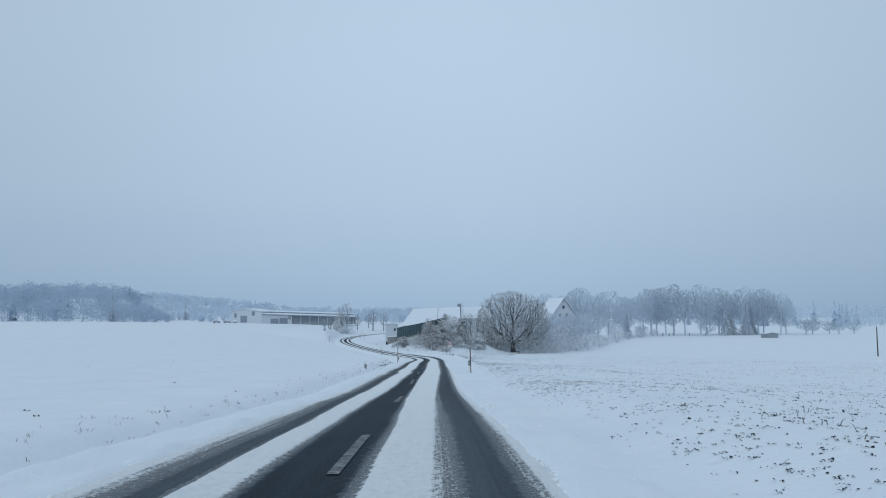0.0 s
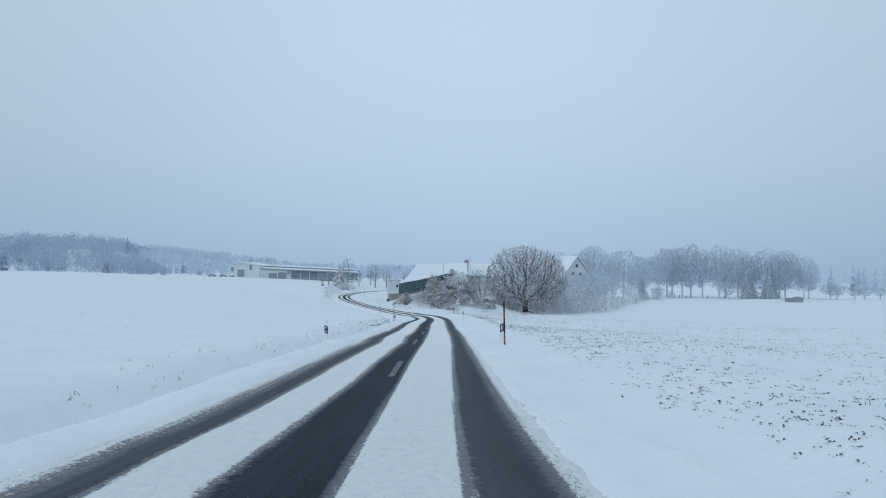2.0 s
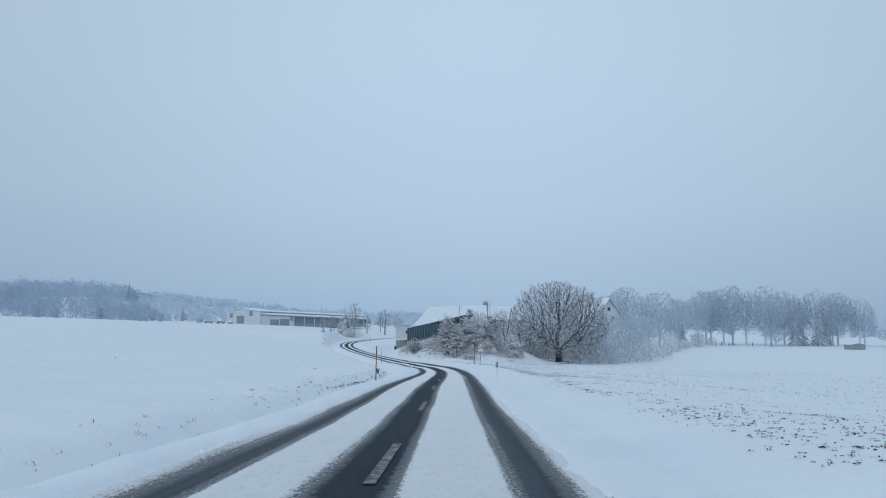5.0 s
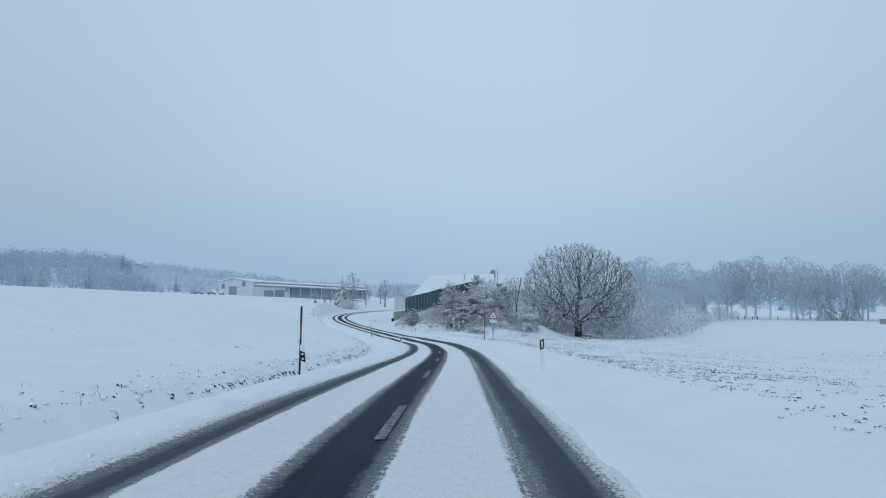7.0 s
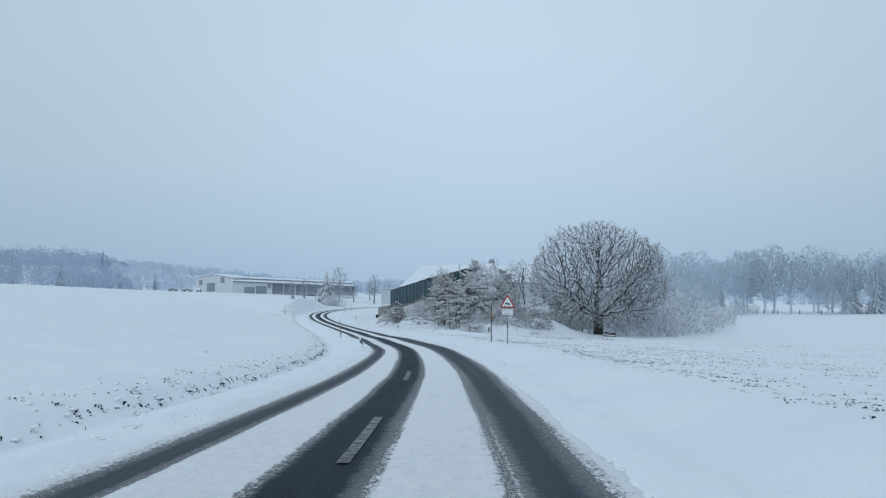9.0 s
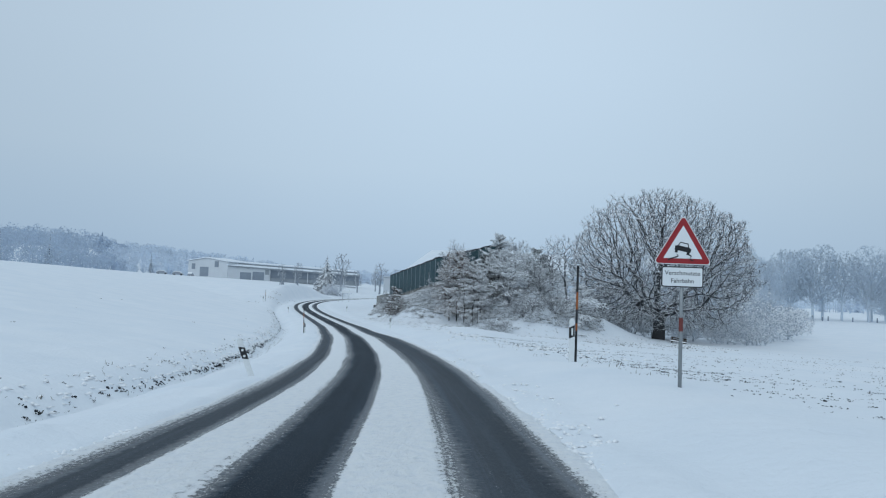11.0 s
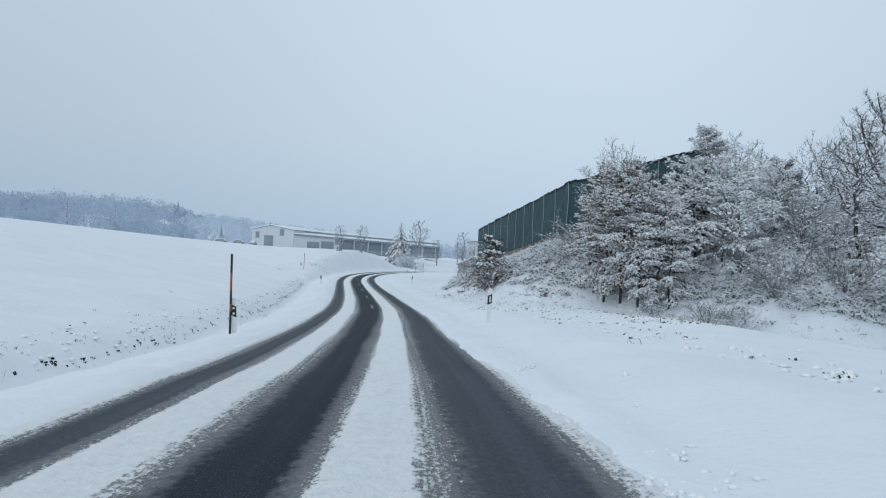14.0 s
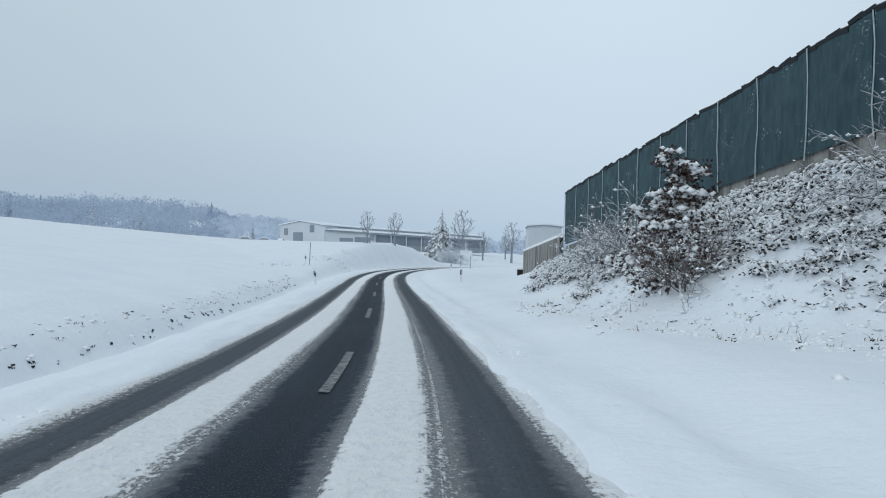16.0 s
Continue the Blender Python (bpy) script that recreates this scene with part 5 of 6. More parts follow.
def roofed(name, label, category, x, y, turn, wide, deep, eave, ridge_h, base, wall, roof_at=0.5, windows=(), doors=(), overhang=0.4, snow_thick=0.22):
    """A house or barn: walls with gables, a snow-covered roof and openings on its front (the side facing -y)."""
    t = thing(name, label, category, at=pose(x, y, base, 0, 0, turn))
    e, r = eave - base, ridge_h - base
    k = wide * roof_at
    outline = [(0, -1.0), (wide, -1.0), (wide, e), (k, r), (0, e)] if 0 < roof_at < 1 else [(0, -1.0), (wide, -1.0), (wide, r if roof_at else e), (0, e if roof_at else r)]
    part("wall", Solid().prism(outline, 0, deep), wall, t)
    up = 0.06
    for (xa, za), (xb, zb) in (((0, e), (k, r)), ((k, r), (wide, e))):
        if abs(xb - xa) < 0.01:
            continue
        g = (zb - za) / (xb - xa)
        xa2, xb2 = (xa - overhang if xa == 0 else xa), (xb + overhang if xb == wide else xb)
        za2, zb2 = za + g * (xa2 - xa), zb + g * (xb2 - xb)
        s = Solid()
        roof_slab(s, Vector((xa2, -overhang, za2 + up + snow_thick)), Vector((xb2, -overhang, zb2 + up + snow_thick)), Vector((xb2, deep + overhang, zb2 + up + snow_thick)), Vector((xa2, deep + overhang, za2 + up + snow_thick)), snow_thick)
        part("roof_snow", s, M_SNOW, t, "thick snow on the roof")
        s = Solid()
        roof_slab(s, Vector((xa2, -overhang, za2 + up)), Vector((xb2, -overhang, zb2 + up)), Vector((xb2, deep + overhang, zb2 + up)), Vector((xa2, deep + overhang, za2 + up)), 0.12)
        part("roof", s, M_WALLGREY, t)
    for wx, wz, ww, wh in windows:
        w = part("window", Solid().box(wx - 0.08, wx + ww + 0.08, -0.07, 0.05, wz - 0.08, wz + wh + 0.08), M_WALLGREY, t)
        part("pane", Solid().box(wx, wx + ww, -0.09, -0.05, wz, wz + wh), M_GLASS, w)
    for wx, wz, ww, wh in doors:
        part("door", Solid().box(wx, wx + ww, -0.06, 0.04, wz, wz + wh), M_DARKGAP, t)
    return t


# the barn whose roof shows over the green wall
barn = thing("barn", "large barn with a broad snow-covered roof behind the green wall", "barn", at=pose(0, 0, 0))
part("wall", block(Solid(), [(-16.4, 250.5), (2.2, 252.5), (2.2, 288), (-14.6, 288)], -9.0, -1.9), M_WALLGREY, barn)
s = Solid()
roof_slab(s, Vector((-16.9, 249.6, -1.5)), Vector((2.6, 251.5, -1.2)), Vector((2.6, 287.5, 5.0)), Vector((-14.9, 287.5, 4.4)), 0.3)
part("roof_snow", s, M_SNOW, barn, "smooth snow over the roof")
s = Solid()
s.quad((-16.4, 250.5, -9), (-14.6, 288, -9), (-14.6, 287.6, 4.1), (-16.4, 250.5, -1.8))
s.quad((2.2, 288, -9), (2.2, 252.5, -9), (2.2, 252.5, -1.6), (2.2, 287.6, 4.7))
s.quad((2.2, 288, -9), (-14.6, 288, -9), (-14.6, 287.7, 4.1), (2.2, 287.7, 4.7))
part("gable", s, M_WALLGREY, barn)
part("roof_seam", Solid().tube([Vector((-5.2, 255, -0.48)), Vector((-5.6, 287, 4.85))], [0.07, 0.07], 4), M_WALLGREY, barn)
silo = thing("silo", "grey steel silo with a curved filler pipe", "silo", at=pose(2.4, 293.5, gz(2.4, 293.5)))
top = 6.3 - gz(2.4, 293.5)
part("drum", Solid().tube([Vector((0, 0, -0.3)), Vector((0, 0, top - 0.6)), Vector((0, 0, top))], [0.8, 0.8, 0.6], 14), M_WALLGREY, silo, smooth=True)
part("pipe", Solid().tube([Vector((0.95 - 0.45 * math.cos(a), 0, top + 0.05 + 0.45 * math.sin(a))) for a in np.linspace(0, math.pi, 9)] + [Vector((1.4, 0, top - 5))], [0.07] * 10, 6), M_STEEL, silo)
roofed("farmhouse", "white-roofed farm building behind the trees", "house", 14.8, 299, 98, 9, 12, 0.8, 4.9, -8.5, M_WALLWHITE, 0.5, [(2, 5.5, 1, 1.2), (5.5, 5.5, 1, 1.2)])
roofed("farmhouse", "tall white-gabled farmhouse with snow on its roof", "house", 42.5, 334, 22, 13, 12, 1.2, 9.2, -8.5, M_WALLWHITE, 0.5, [(4.2, 9.6, 1.1, 1.4), (7.6, 9.6, 1.1, 1.4), (6.0, 13.2, 1.0, 1.2)], overhang=0.8)
roofed("field_shed", "small dark shed standing by the far trees", "shed", 143, 352, 12, 6.2, 4, gz(146, 352) + 1.9, gz(146, 352) + 2.4, gz(146, 352), M_WALLGREY, 0.5, overhang=0.2, snow_thick=0.12)
mast = thing("slanted_pole", "dark slanted conveyor pole above the farm roofs", "pole", at=pose(9.5, 296, gz(9.5, 296)))
part("shaft", Solid().tube([Vector((-1.0, 0, -0.3)), Vector((1.2, 0, 13.3))], [0.22, 0.16], 6), M_DARKPOLE, mast)
roofed("storage_box", "white storage building with a flat snowy roof", "building", -25.9, 297, 10, 4.4, 5, -1.5, -1.3, -7.9, M_WALLWHITE, 0.5, [(2.9, 3.9, 0.6, 0.9)], overhang=0.15, snow_thick=0.14)

# ---- the farm hall on the rise ----
hall = thing("farm_hall", "long low white farm hall with a snow-covered roof", "barn", at=pose(-131.0, 448.0, -1.0, 0, 0, -22))
part("wall", Solid().prism([(0, -1.5), (21.5, -1.5), (21.5, 6.1), (10.0, 7.7), (0, 6.3)], 0, 14), M_WALLWHITE, hall)
for (xa, za), (xb, zb) in (((-0.5, 6.25), (10, 7.75)), ((10, 7.75), (22.0, 6.1))):
    s = Solid()
    roof_slab(s, Vector((xa, -0.6, za + 0.4)), Vector((xb, -0.6, zb + 0.4)), Vector((xb, 14.5, zb + 0.4)), Vector((xa, 14.5, za + 0.4)), 0.3)
    part("roof_snow", s, M_SNOW, hall)
for wx, wz, ww, wh in ((2.0, 3.0, 1.7, 2.2), (14.6, 4.0, 1.9, 2.3)):
    w = part("window", Solid().box(wx - 0.1, wx + ww + 0.1, -0.10, 0.02, wz - 0.1, wz + wh + 0.1), M_WALLGREY, hall)
    part("pane", Solid().box(wx, wx + ww, -0.13, -0.08, wz, wz + wh), M_HAZEGAP, w)
part("door", Solid().box(6.5, 11.2, -0.08, 0.02, 0.0, 3.9), M_HAZEGAP, hall, "wide dark gate")
# its long open wing, bay by bay
wing = thing("open_shed", "long open-fronted cattle shed under a snowy roof", "shed", at=pose(-111.0, 440.2, -1.0, 0, 0, 26))
LONG, DROP = 57.0, 1.8
s = Solid()
# Panel close behind the posts carries the interior's tone in its colour.
s.quad((0, 0.9, -1.5), (LONG, 0.9, -1.5), (LONG, 0.9, 4.8 - DROP), (0, 0.9, 4.8))
s.quad((LONG, 9, -1.5), (0, 9, -1.5), (0, 9, 6.2), (LONG, 9, 6.2 - DROP))
s.quad((LONG, 0.3, -1.5), (LONG, 9, -1.5), (LONG, 9, 6.2 - DROP), (LONG, 0.3, 4.8 - DROP))
part("back_wall", s, M_HAZEGAP, wing)
part("end_wall", Solid().box(0.0, 17.5, 0.0, 0.25, -1.5, 4.5), M_WALLWHITE, wing, "white rendered end wall")
for wx, ww, h in ((5.0, 4.6, 2.2), (10.2, 4.8, 2.6)):
    part("gate", Solid().box(wx, wx + ww, -0.07, 0.0, -0.9, h), M_HAZEGAP, wing)
part("hatch", Solid().box(15.4, 17.0, -0.07, 0.0, 1.6, 3.6), M_WALLGREY, wing)
for k in range(11):
    x0 = 17.5 + k * 5.4
    if x0 < LONG:
        part("post", Solid().box(x0 - 0.16, x0 + 0.16, 0.0, 0.3, -1.5, 4.7 - DROP * x0 / LONG), M_WALLWHITE, wing)
part("sill_wall", Solid().box(17.5, LONG, 0.35, 0.55, -1.5, 0.3), M_WALLGREY, wing)
part("fascia", Solid().prism([(0, 4.25), (LONG, 4.25 - DROP), (LONG, 4.75 - DROP), (0, 4.75)], -0.5, -0.35), M_WALLGREY, wing)
s = Solid()
roof_slab(s, Vector((-0.5, -0.7, 5.1)), Vector((LONG + 0.5, -0.7, 5.1 - DROP)), Vector((LONG + 0.5, 4.2, 5.75 - DROP)), Vector((-0.5, 4.2, 5.75)), 0.3)
part("roof_snow", s, M_SNOW, wing)
part("clerestory", Solid().prism([(0, 5.6), (LONG, 5.6 - DROP), (LONG, 6.35 - DROP), (0, 6.35)], 4.2, 4.4), M_WALLGREY, wing)
s = Solid()
roof_slab(s, Vector((-0.5, 4.0, 6.7)), Vector((LONG + 0.5, 4.0, 6.7 - DROP)), Vector((LONG + 0.5, 9.4, 7.3 - DROP)), Vector((-0.5, 9.4, 7.3)), 0.3)
part("roof_snow", s, M_SNOW, wing)


def parked_car(x, y, turn):
    t = thing("parked_car", "grey parked car buried under snow", "car", "cars parked by the hall", pose(x, y, gz(x, y), 0, 0, turn))
    body = [(-2.1, 0.3), (2.1, 0.3), (2.15, 0.75), (1.3, 0.9), (0.75, 1.4), (-1.0, 1.45), (-1.9, 0.95), (-2.15, 0.8)]
    part("body", Solid().prism(body, -0.85, 0.85), M_CARPAINT, t)
    part("snow", Solid().prism([(-1.95, 0.98), (-1.0, 1.47), (0.75, 1.42), (1.3, 0.93), (2.1, 0.78), (1.35, 1.1), (0.75, 1.62), (-1.0, 1.68), (-2.0, 1.12)], -0.83, 0.83), M_CLUMP, t)
    for wx in (-1.3, 1.3):
        for wy in (-0.86, 0.72):
            part("wheel", Solid().tube([Vector((wx, wy, 0.32)), Vector((wx, wy + 0.14, 0.32))], [0.32, 0.32], 12), M_TYRE, t)


for x, y, a in ((-132.5, 425, 20), (-128.0, 430, 15), (-125.5, 437, 100)):
    parked_car(x, y, a)

# ---- roadside posts, poles and signs ----


def delineator(at, face, lean=0.0, group="roadside posts"):
    """A white plastic post with a slanted black band and its reflector."""
    t = thing("roadside_post", "white plastic roadside post with a slanted black band", "post", group, at @ pose(0, 0, 0, 0, lean, 0))
    prof = [(-0.06, -0.5), (0.06, -0.5), (0.06, 0.90), (0.045, 0.955), (0.0, 0.975), (-0.045, 0.955), (-0.06, 0.90)]
    part("body", Solid().prism(prof, -0.035, 0.035), M_POST, t)
    part("band", Solid().prism([(-0.062, 0.52), (0.062, 0.46), (0.062, 0.74), (-0.062, 0.80)] if face == "two" else [(-0.062, 0.46), (0.062, 0.52), (0.062, 0.80), (-0.062, 0.74)], -0.040, 0.040), M_BLACK, t)
    if face == "two":
        for z in (0.56, 0.70):
            disc = Solid().tube([Vector((0, -0.040, z)), Vector((0, -0.047, z))], [0.030, 0.030], 12)
            part("reflector", disc, M_REFLECT, t, "round pale reflector")
    else:
        part("reflector", Solid().box(-0.022, 0.022, -0.047, -0.040, 0.54, 0.72), M_REFLECT, t, "upright pale reflector")
    return t


def snow_pole(at, lean=0.0, top=2.10, bands=((0.62, 0.80), (1.16, 1.60))):
    """A tall marker pole, dark with orange bands."""
    t = thing("snow_pole", "tall dark snow marker pole with orange bands", "pole", "snow marker poles", at @ pose(0, 0, 0, 0, lean, 0))
    z = -0.4
    for z0, z1 in bands:
        part("shaft", Solid().tube([Vector((0, 0, z)), Vector((0, 0, z0))], [0.03, 0.03], 8), M_DARKPOLE, t)
        part("band", Solid().tube([Vector((0, 0, z0)), Vector((0, 0, z1))], [0.03, 0.03], 8), M_ORANGE, t)
        z = z1
    part("shaft", Solid().tube([Vector((0, 0, z)), Vector((0, 0, top))], [0.03, 0.03], 8), M_DARKPOLE, t)
    return t


def beside(x, y, z=None, turn=0.0):
    return pose(x, y, gz(x, y) if z is None else z, 0, 0, turn)


for x, y, face, lean, turn in ((-8.45, 145.2, "two", -21, 12), (-17.23, 187.1, "two", -4, 20),
                               (-24.4, 244.0, "one", 0, 22), (-31.6, 237.0, "two", -6, 22), (-33.8, 285.0, "one", 3, 10), (-42.8, 262.0, "two", 0, 15), (-4.9, -2.0, "two", 0, 0), (2.6, -3.0, "one", 0, 0)):
    delineator(beside(x, y, None, turn), face, lean)
delineator(beside(0.47, 97.3, gz(0.47, 97.3) + 0.24), "one", -2)
delineator(beside(-6.35, 96.15, gz(-6.35, 96.15) - 0.09, 3), "two", -6)
delineator(beside(-1.02, 147.6, gz(-1.02, 147.6) + 0.13, 10), "one", 0)
delineator(beside(-11.15, 191.9, gz(-11.15, 191.9) + 0.09, 18), "one", 1)
delineator(beside(1.60, 47.4, None, 0), "one", -1.5)
delineator(beside(-5.04, 48.7, gz(-5.04, 48.7) - 0.10, 0), "two", 1)
snow_pole(beside(-6.54, 96.3, gz(-6.54, 96.3) - 0.12), 0.5)
snow_pole(beside(-0.89, 147.75, gz(-0.89, 147.75) + 0.18), 0.0, 2.28)
snow_pole(beside(1.70, 47.45), -1.5, 1.60, ((0.10, 0.45), (1.00, 1.20)))
for x, y, lean in ((-17.30, 187.0, -2.0), (-42.5, 262.3, 0.5)):
    snow_pole(beside(x, y), lean)


def text_mesh(words, size, depth, material, parent, at, name="writing"):
    c = bpy.data.curves.new(name, "FONT")
    c.body, c.size, c.extrude, c.align_x, c.align_y = words, size, depth, "CENTER", "CENTER"
    ob = new(name, c)
    ob.data.materials.append(material)
    ob.parent = parent
    ob.matrix_basis = at
    return ob


def rounded(points, radius, n=5):
    out = []
    for i, p in enumerate(points):
        p, a, b = Vector(p), Vector(points[i - 1]), Vector(points[(i + 1) % len(points)])
        u, v = (a - p).normalized(), (b - p).normalized()
        half = u.angle(v) / 2
        k = radius / math.tan(half)
        q0, q1 = p + u * k, p + v * k
        c = p + (u + v).normalized() * (radius / math.sin(half))
        for j in range(n + 1):
            w = (q0.lerp(q1, j / n) - c).normalized() * radius + c
            out.append((w.x, w.y))
    return out


def warning_sign():
    t = thing("warning_sign", "triangular red-bordered skidding warning sign with a white panel below", "road sign", at=beside(-0.21, 140.0, None, -2))
    part("pole", Solid().tube([Vector((0, 0.03, -0.5)), Vector((0, 0.03, 2.45))], [0.03, 0.03], 12), M_STEEL, t, "grey steel pole", True)
    part("band", Solid().tube([Vector((0, 0.03, 0.86)), Vector((0, 0.03, 1.07))], [0.033, 0.033], 12), M_DULLRED, t, "red band round the pole")
    tri = lambda r: [(-0.45 * r, 2.155 - 0.26 * r), (0.45 * r, 2.155 - 0.26 * r), (0, 2.155 + 0.52 * r)]
    plate = part("plate", Solid().prism(rounded(tri(1.0), 0.045), -0.010, 0.0), M_SIGNWHITE, t)
    part("border", Solid().prism(rounded(tri(0.96), 0.04), -0.014, -0.010), M_RED, plate, "red border")
    part("field", Solid().prism(rounded(tri(0.66), 0.008), -0.018, -0.014), M_SIGNWHITE, plate, "white field")
    car = Solid()
    tilt = Matrix.Translation((0.0, 0, 2.14)) @ pose(0, 0, 0, 0, 12, 0)
    car.prism([(-0.12, -0.045), (0.12, -0.045), (0.125, 0.015), (0.09, 0.03), (-0.09, 0.03), (-0.125, 0.015)], -0.022, -0.018, tilt)
    car.prism([(-0.085, 0.03), (-0.065, 0.085), (-0.055, 0.085), (-0.072, 0.03)], -0.022, -0.018, tilt)
    car.prism([(0.072, 0.03), (0.055, 0.085), (0.065, 0.085), (0.085, 0.03)], -0.022, -0.018, tilt)
    car.prism([(-0.065, 0.078), (-0.065, 0.09), (0.065, 0.09), (0.065, 0.078)], -0.022, -0.018, tilt)
    car.prism([(-0.11, -0.085), (-0.07, -0.085), (-0.07, -0.045), (-0.11, -0.045)], -0.022, -0.018, tilt)
    car.prism([(0.07, -0.085), (0.11, -0.085), (0.11, -0.045), (0.07, -0.045)], -0.022, -0.018, tilt)
    part("car_symbol", car, M_SIGNBLACK, plate, "black skidding car symbol")
    for x0, sgn in ((-0.10, -1), (0.08, 1)):
        pts = [Vector((x0 + 0.035 * math.sin(5.5 * q) + sgn * 0.10 * q * q, -0.020, 2.05 - 0.095 * q)) for q in np.linspace(0, 1, 12)]
        part("skid_line", Solid().tube(pts, [0.010] * 12, 4), M_SIGNBLACK, plate)
    board = part("panel", Solid().prism(rounded([(-0.315, 1.54), (0.315, 1.54), (0.315, 1.855), (-0.315, 1.855)], 0.03), -0.010, 0.0), M_SIGNBLACK, t, "white panel with a black rim")
    part("face", Solid().prism(rounded([(-0.30, 1.555), (0.30, 1.555), (0.30, 1.84), (-0.30, 1.84)], 0.022), -0.014, -0.010), M_SIGNWHITE, board)
    for words, z in (("Verschmutzte", 1.755), ("Fahrbahn", 1.635)):
        text_mesh(words, 0.095, 0.001, M_SIGNBLACK, board, pose(0, -0.0155, z, 90, 0, 0))
    for z in (1.70, 1.98):
        part("clamp", Solid().box(-0.05, 0.05, 0.0, 0.065, z - 0.02, z + 0.02), M_STEEL, t)


warning_sign()


def town_board():
    t = thing("place_sign", "place-name board on two posts beside the road bend", "road sign", at=beside(-37.2, 312, None, 12))
    for x in (-0.75, 0.75):
        part("post", Solid().tube([Vector((x, 0.04, -0.4)), Vector((x, 0.04, 2.7))], [0.04, 0.04], 8), M_STEEL, t)
    b = part("board", Solid().box(-0.95, 0.95, -0.02, 0.02, 2.1, 2.72), M_SIGNWHITE, t, "pale board crusted with snow")
    part("snow", Solid().tube([Vector((-1.0, 0, 2.78)), Vector((0, 0, 2.80)), Vector((1.0, 0, 2.78))], [0.05, 0.06, 0.05], 6), M_CLUMP, b)


town_board()


def utility_pole(x, y, h, arm=0.0):
    t = thing("utility_pole", "bare wooden utility pole standing in snow", "pole", "utility poles", beside(x, y))
    part("shaft", Solid().tube([Vector((0, 0, -0.5)), Vector((0.05, 0, h))], [0.16, 0.11], 8), M_WOOD, t)
    if arm:
        part("cross_arm", Solid().box(-arm, arm, -0.06, 0.06, h - 0.55, h - 0.4), M_WOOD, t)


for x, y, h, arm in ((108, 196, 7.5, 0),):
    utility_pole(x, y, h, arm)

for x, y, h in ((103.5, 390, 1.5), (106.5, 391, 1.7), (109.5, 390.5, 1.4), (112.0, 392, 1.6), (120.5, 393, 1.5), (129.0, 394, 1.6)):
    t = thing("fence_post", "short dark wooden post below the far trees", "post", "posts below the frosted trees", beside(x, y))
    part("shaft", Solid().tube([Vector((0, 0, -0.3)), Vector((0.03, 0, h))], [0.24, 0.20], 7), M_HAZEGAP, t)
    part("snow", Solid().tube([Vector((0.03, 0, h)), Vector((0.03, 0, h + 0.16))], [0.25, 0.12], 7), M_CLUMP, t)
bench = thing("bench", "old wooden bench with snow on its seat below the oak", "bench", at=put(17.7, 212.3, -20, sink=0.25) @ pose(0, 0, 0, 0, 6, 0))
for y in (-0.22, 0.0, 0.22):
    part("seat_plank", Solid().box(-0.85, 0.85, y - 0.09, y + 0.09, 0.42, 0.47), M_WOOD, bench)
for z in (0.62, 0.82):
    part("back_plank", Solid().box(-0.85, 0.85, 0.33, 0.38, z - 0.07, z + 0.07), M_WOOD, bench)
for x in (-0.65, 0.65):
    part("leg", Solid().box(x - 0.06, x + 0.06, -0.28, -0.20, -0.2, 0.42), M_WOOD, bench)
    part("leg", Solid().box(x - 0.06, x + 0.06, 0.27, 0.34, -0.2, 0.92), M_WOOD, bench)
part("snow", Solid().prism([(-0.85, 0.472), (0.85, 0.472), (0.8, 0.55), (-0.8, 0.56)], -0.3, 0.3), M_CLUMP, bench)

# ---- what sticks out of the snow ----


def scatter(name, label, category, spots, build, material, seed):
    rng = random.Random(seed)
    s = Solid()
    xs, ys = np.array(spots).T
    for x, y, z in zip(xs.tolist(), ys.tolist(), land(xs, ys).tolist()):
        build(s, rng, x, y, z)
    tagged(new(name, s.mesh(name, material, material == M_CLUMP)), label, category, kind="stuff")


def clod(s, rng, x, y, z, size=(0.03, 0.08)):
    """A low, ragged lump of earth or tussock."""
    k = rng.uniform(*size) * (1.6 if rng.random() < 0.06 else 1)
    n, a0, b = 5, rng.uniform(0, 6.28), len(s.v)
    wide, deep, high = k * rng.uniform(0.8, 1.9), k * rng.uniform(0.5, 1.0), k * rng.uniform(0.25, 0.55)
    for q, h in ((1.0, -0.012), (0.6, 0.010 + high * 0.8)):
        for i in range(n):
            a = a0 + 6.2832 * i / n + rng.uniform(-0.4, 0.4)
            f = q * rng.uniform(0.55, 1.25)
            s.v.append((x + wide * f * math.cos(a), y + deep * f * math.sin(a), z + h * rng.uniform(0.7, 1.3)))
    s.f += [(b + i, b + (i + 1) % n, b + n + (i + 1) % n, b + n + i) for i in range(n)]
    s.f.append(tuple(b + n + i for i in range(n)))


def blades(s, rng, x, y, z, size=(0.05, 0.17)):
    for _ in range(rng.randint(2, 6)):
        h = rng.uniform(*size)
        d = Vector((rng.gauss(0, 0.5), rng.gauss(0, 0.5), 1)).normalized() * h
        p = Vector((x + rng.gauss(0, 0.06), y + rng.gauss(0, 0.06), z - 0.02))
        w = Vector((rng.gauss(0, 1), rng.gauss(0, 1), 0)).normalized() * 0.006
        m = p + d * 0.6
        s.quad(p - w, p + w, m + w * 0.8, m - w * 0.8)
        s.tri(m - w * 0.8, m + w * 0.8, p + d + Vector((d.x, d.y, -0.02)) * 0.5)


def arch(rng, x, y, z):
    """The line of an arching bramble stem."""
    a, ln, up = rng.uniform(0, 6.28), rng.uniform(0.22, 0.62), rng.uniform(0.25, 0.50)
    d = Vector((math.cos(a), math.sin(a), 0))
    return [Vector((x, y, z - 0.04)) + d * ln * q + Vector((0, 0, ln * up * 4 * q * (1 - q))) for q in (0, 0.2, 0.4, 0.6, 0.8, 1.0)]


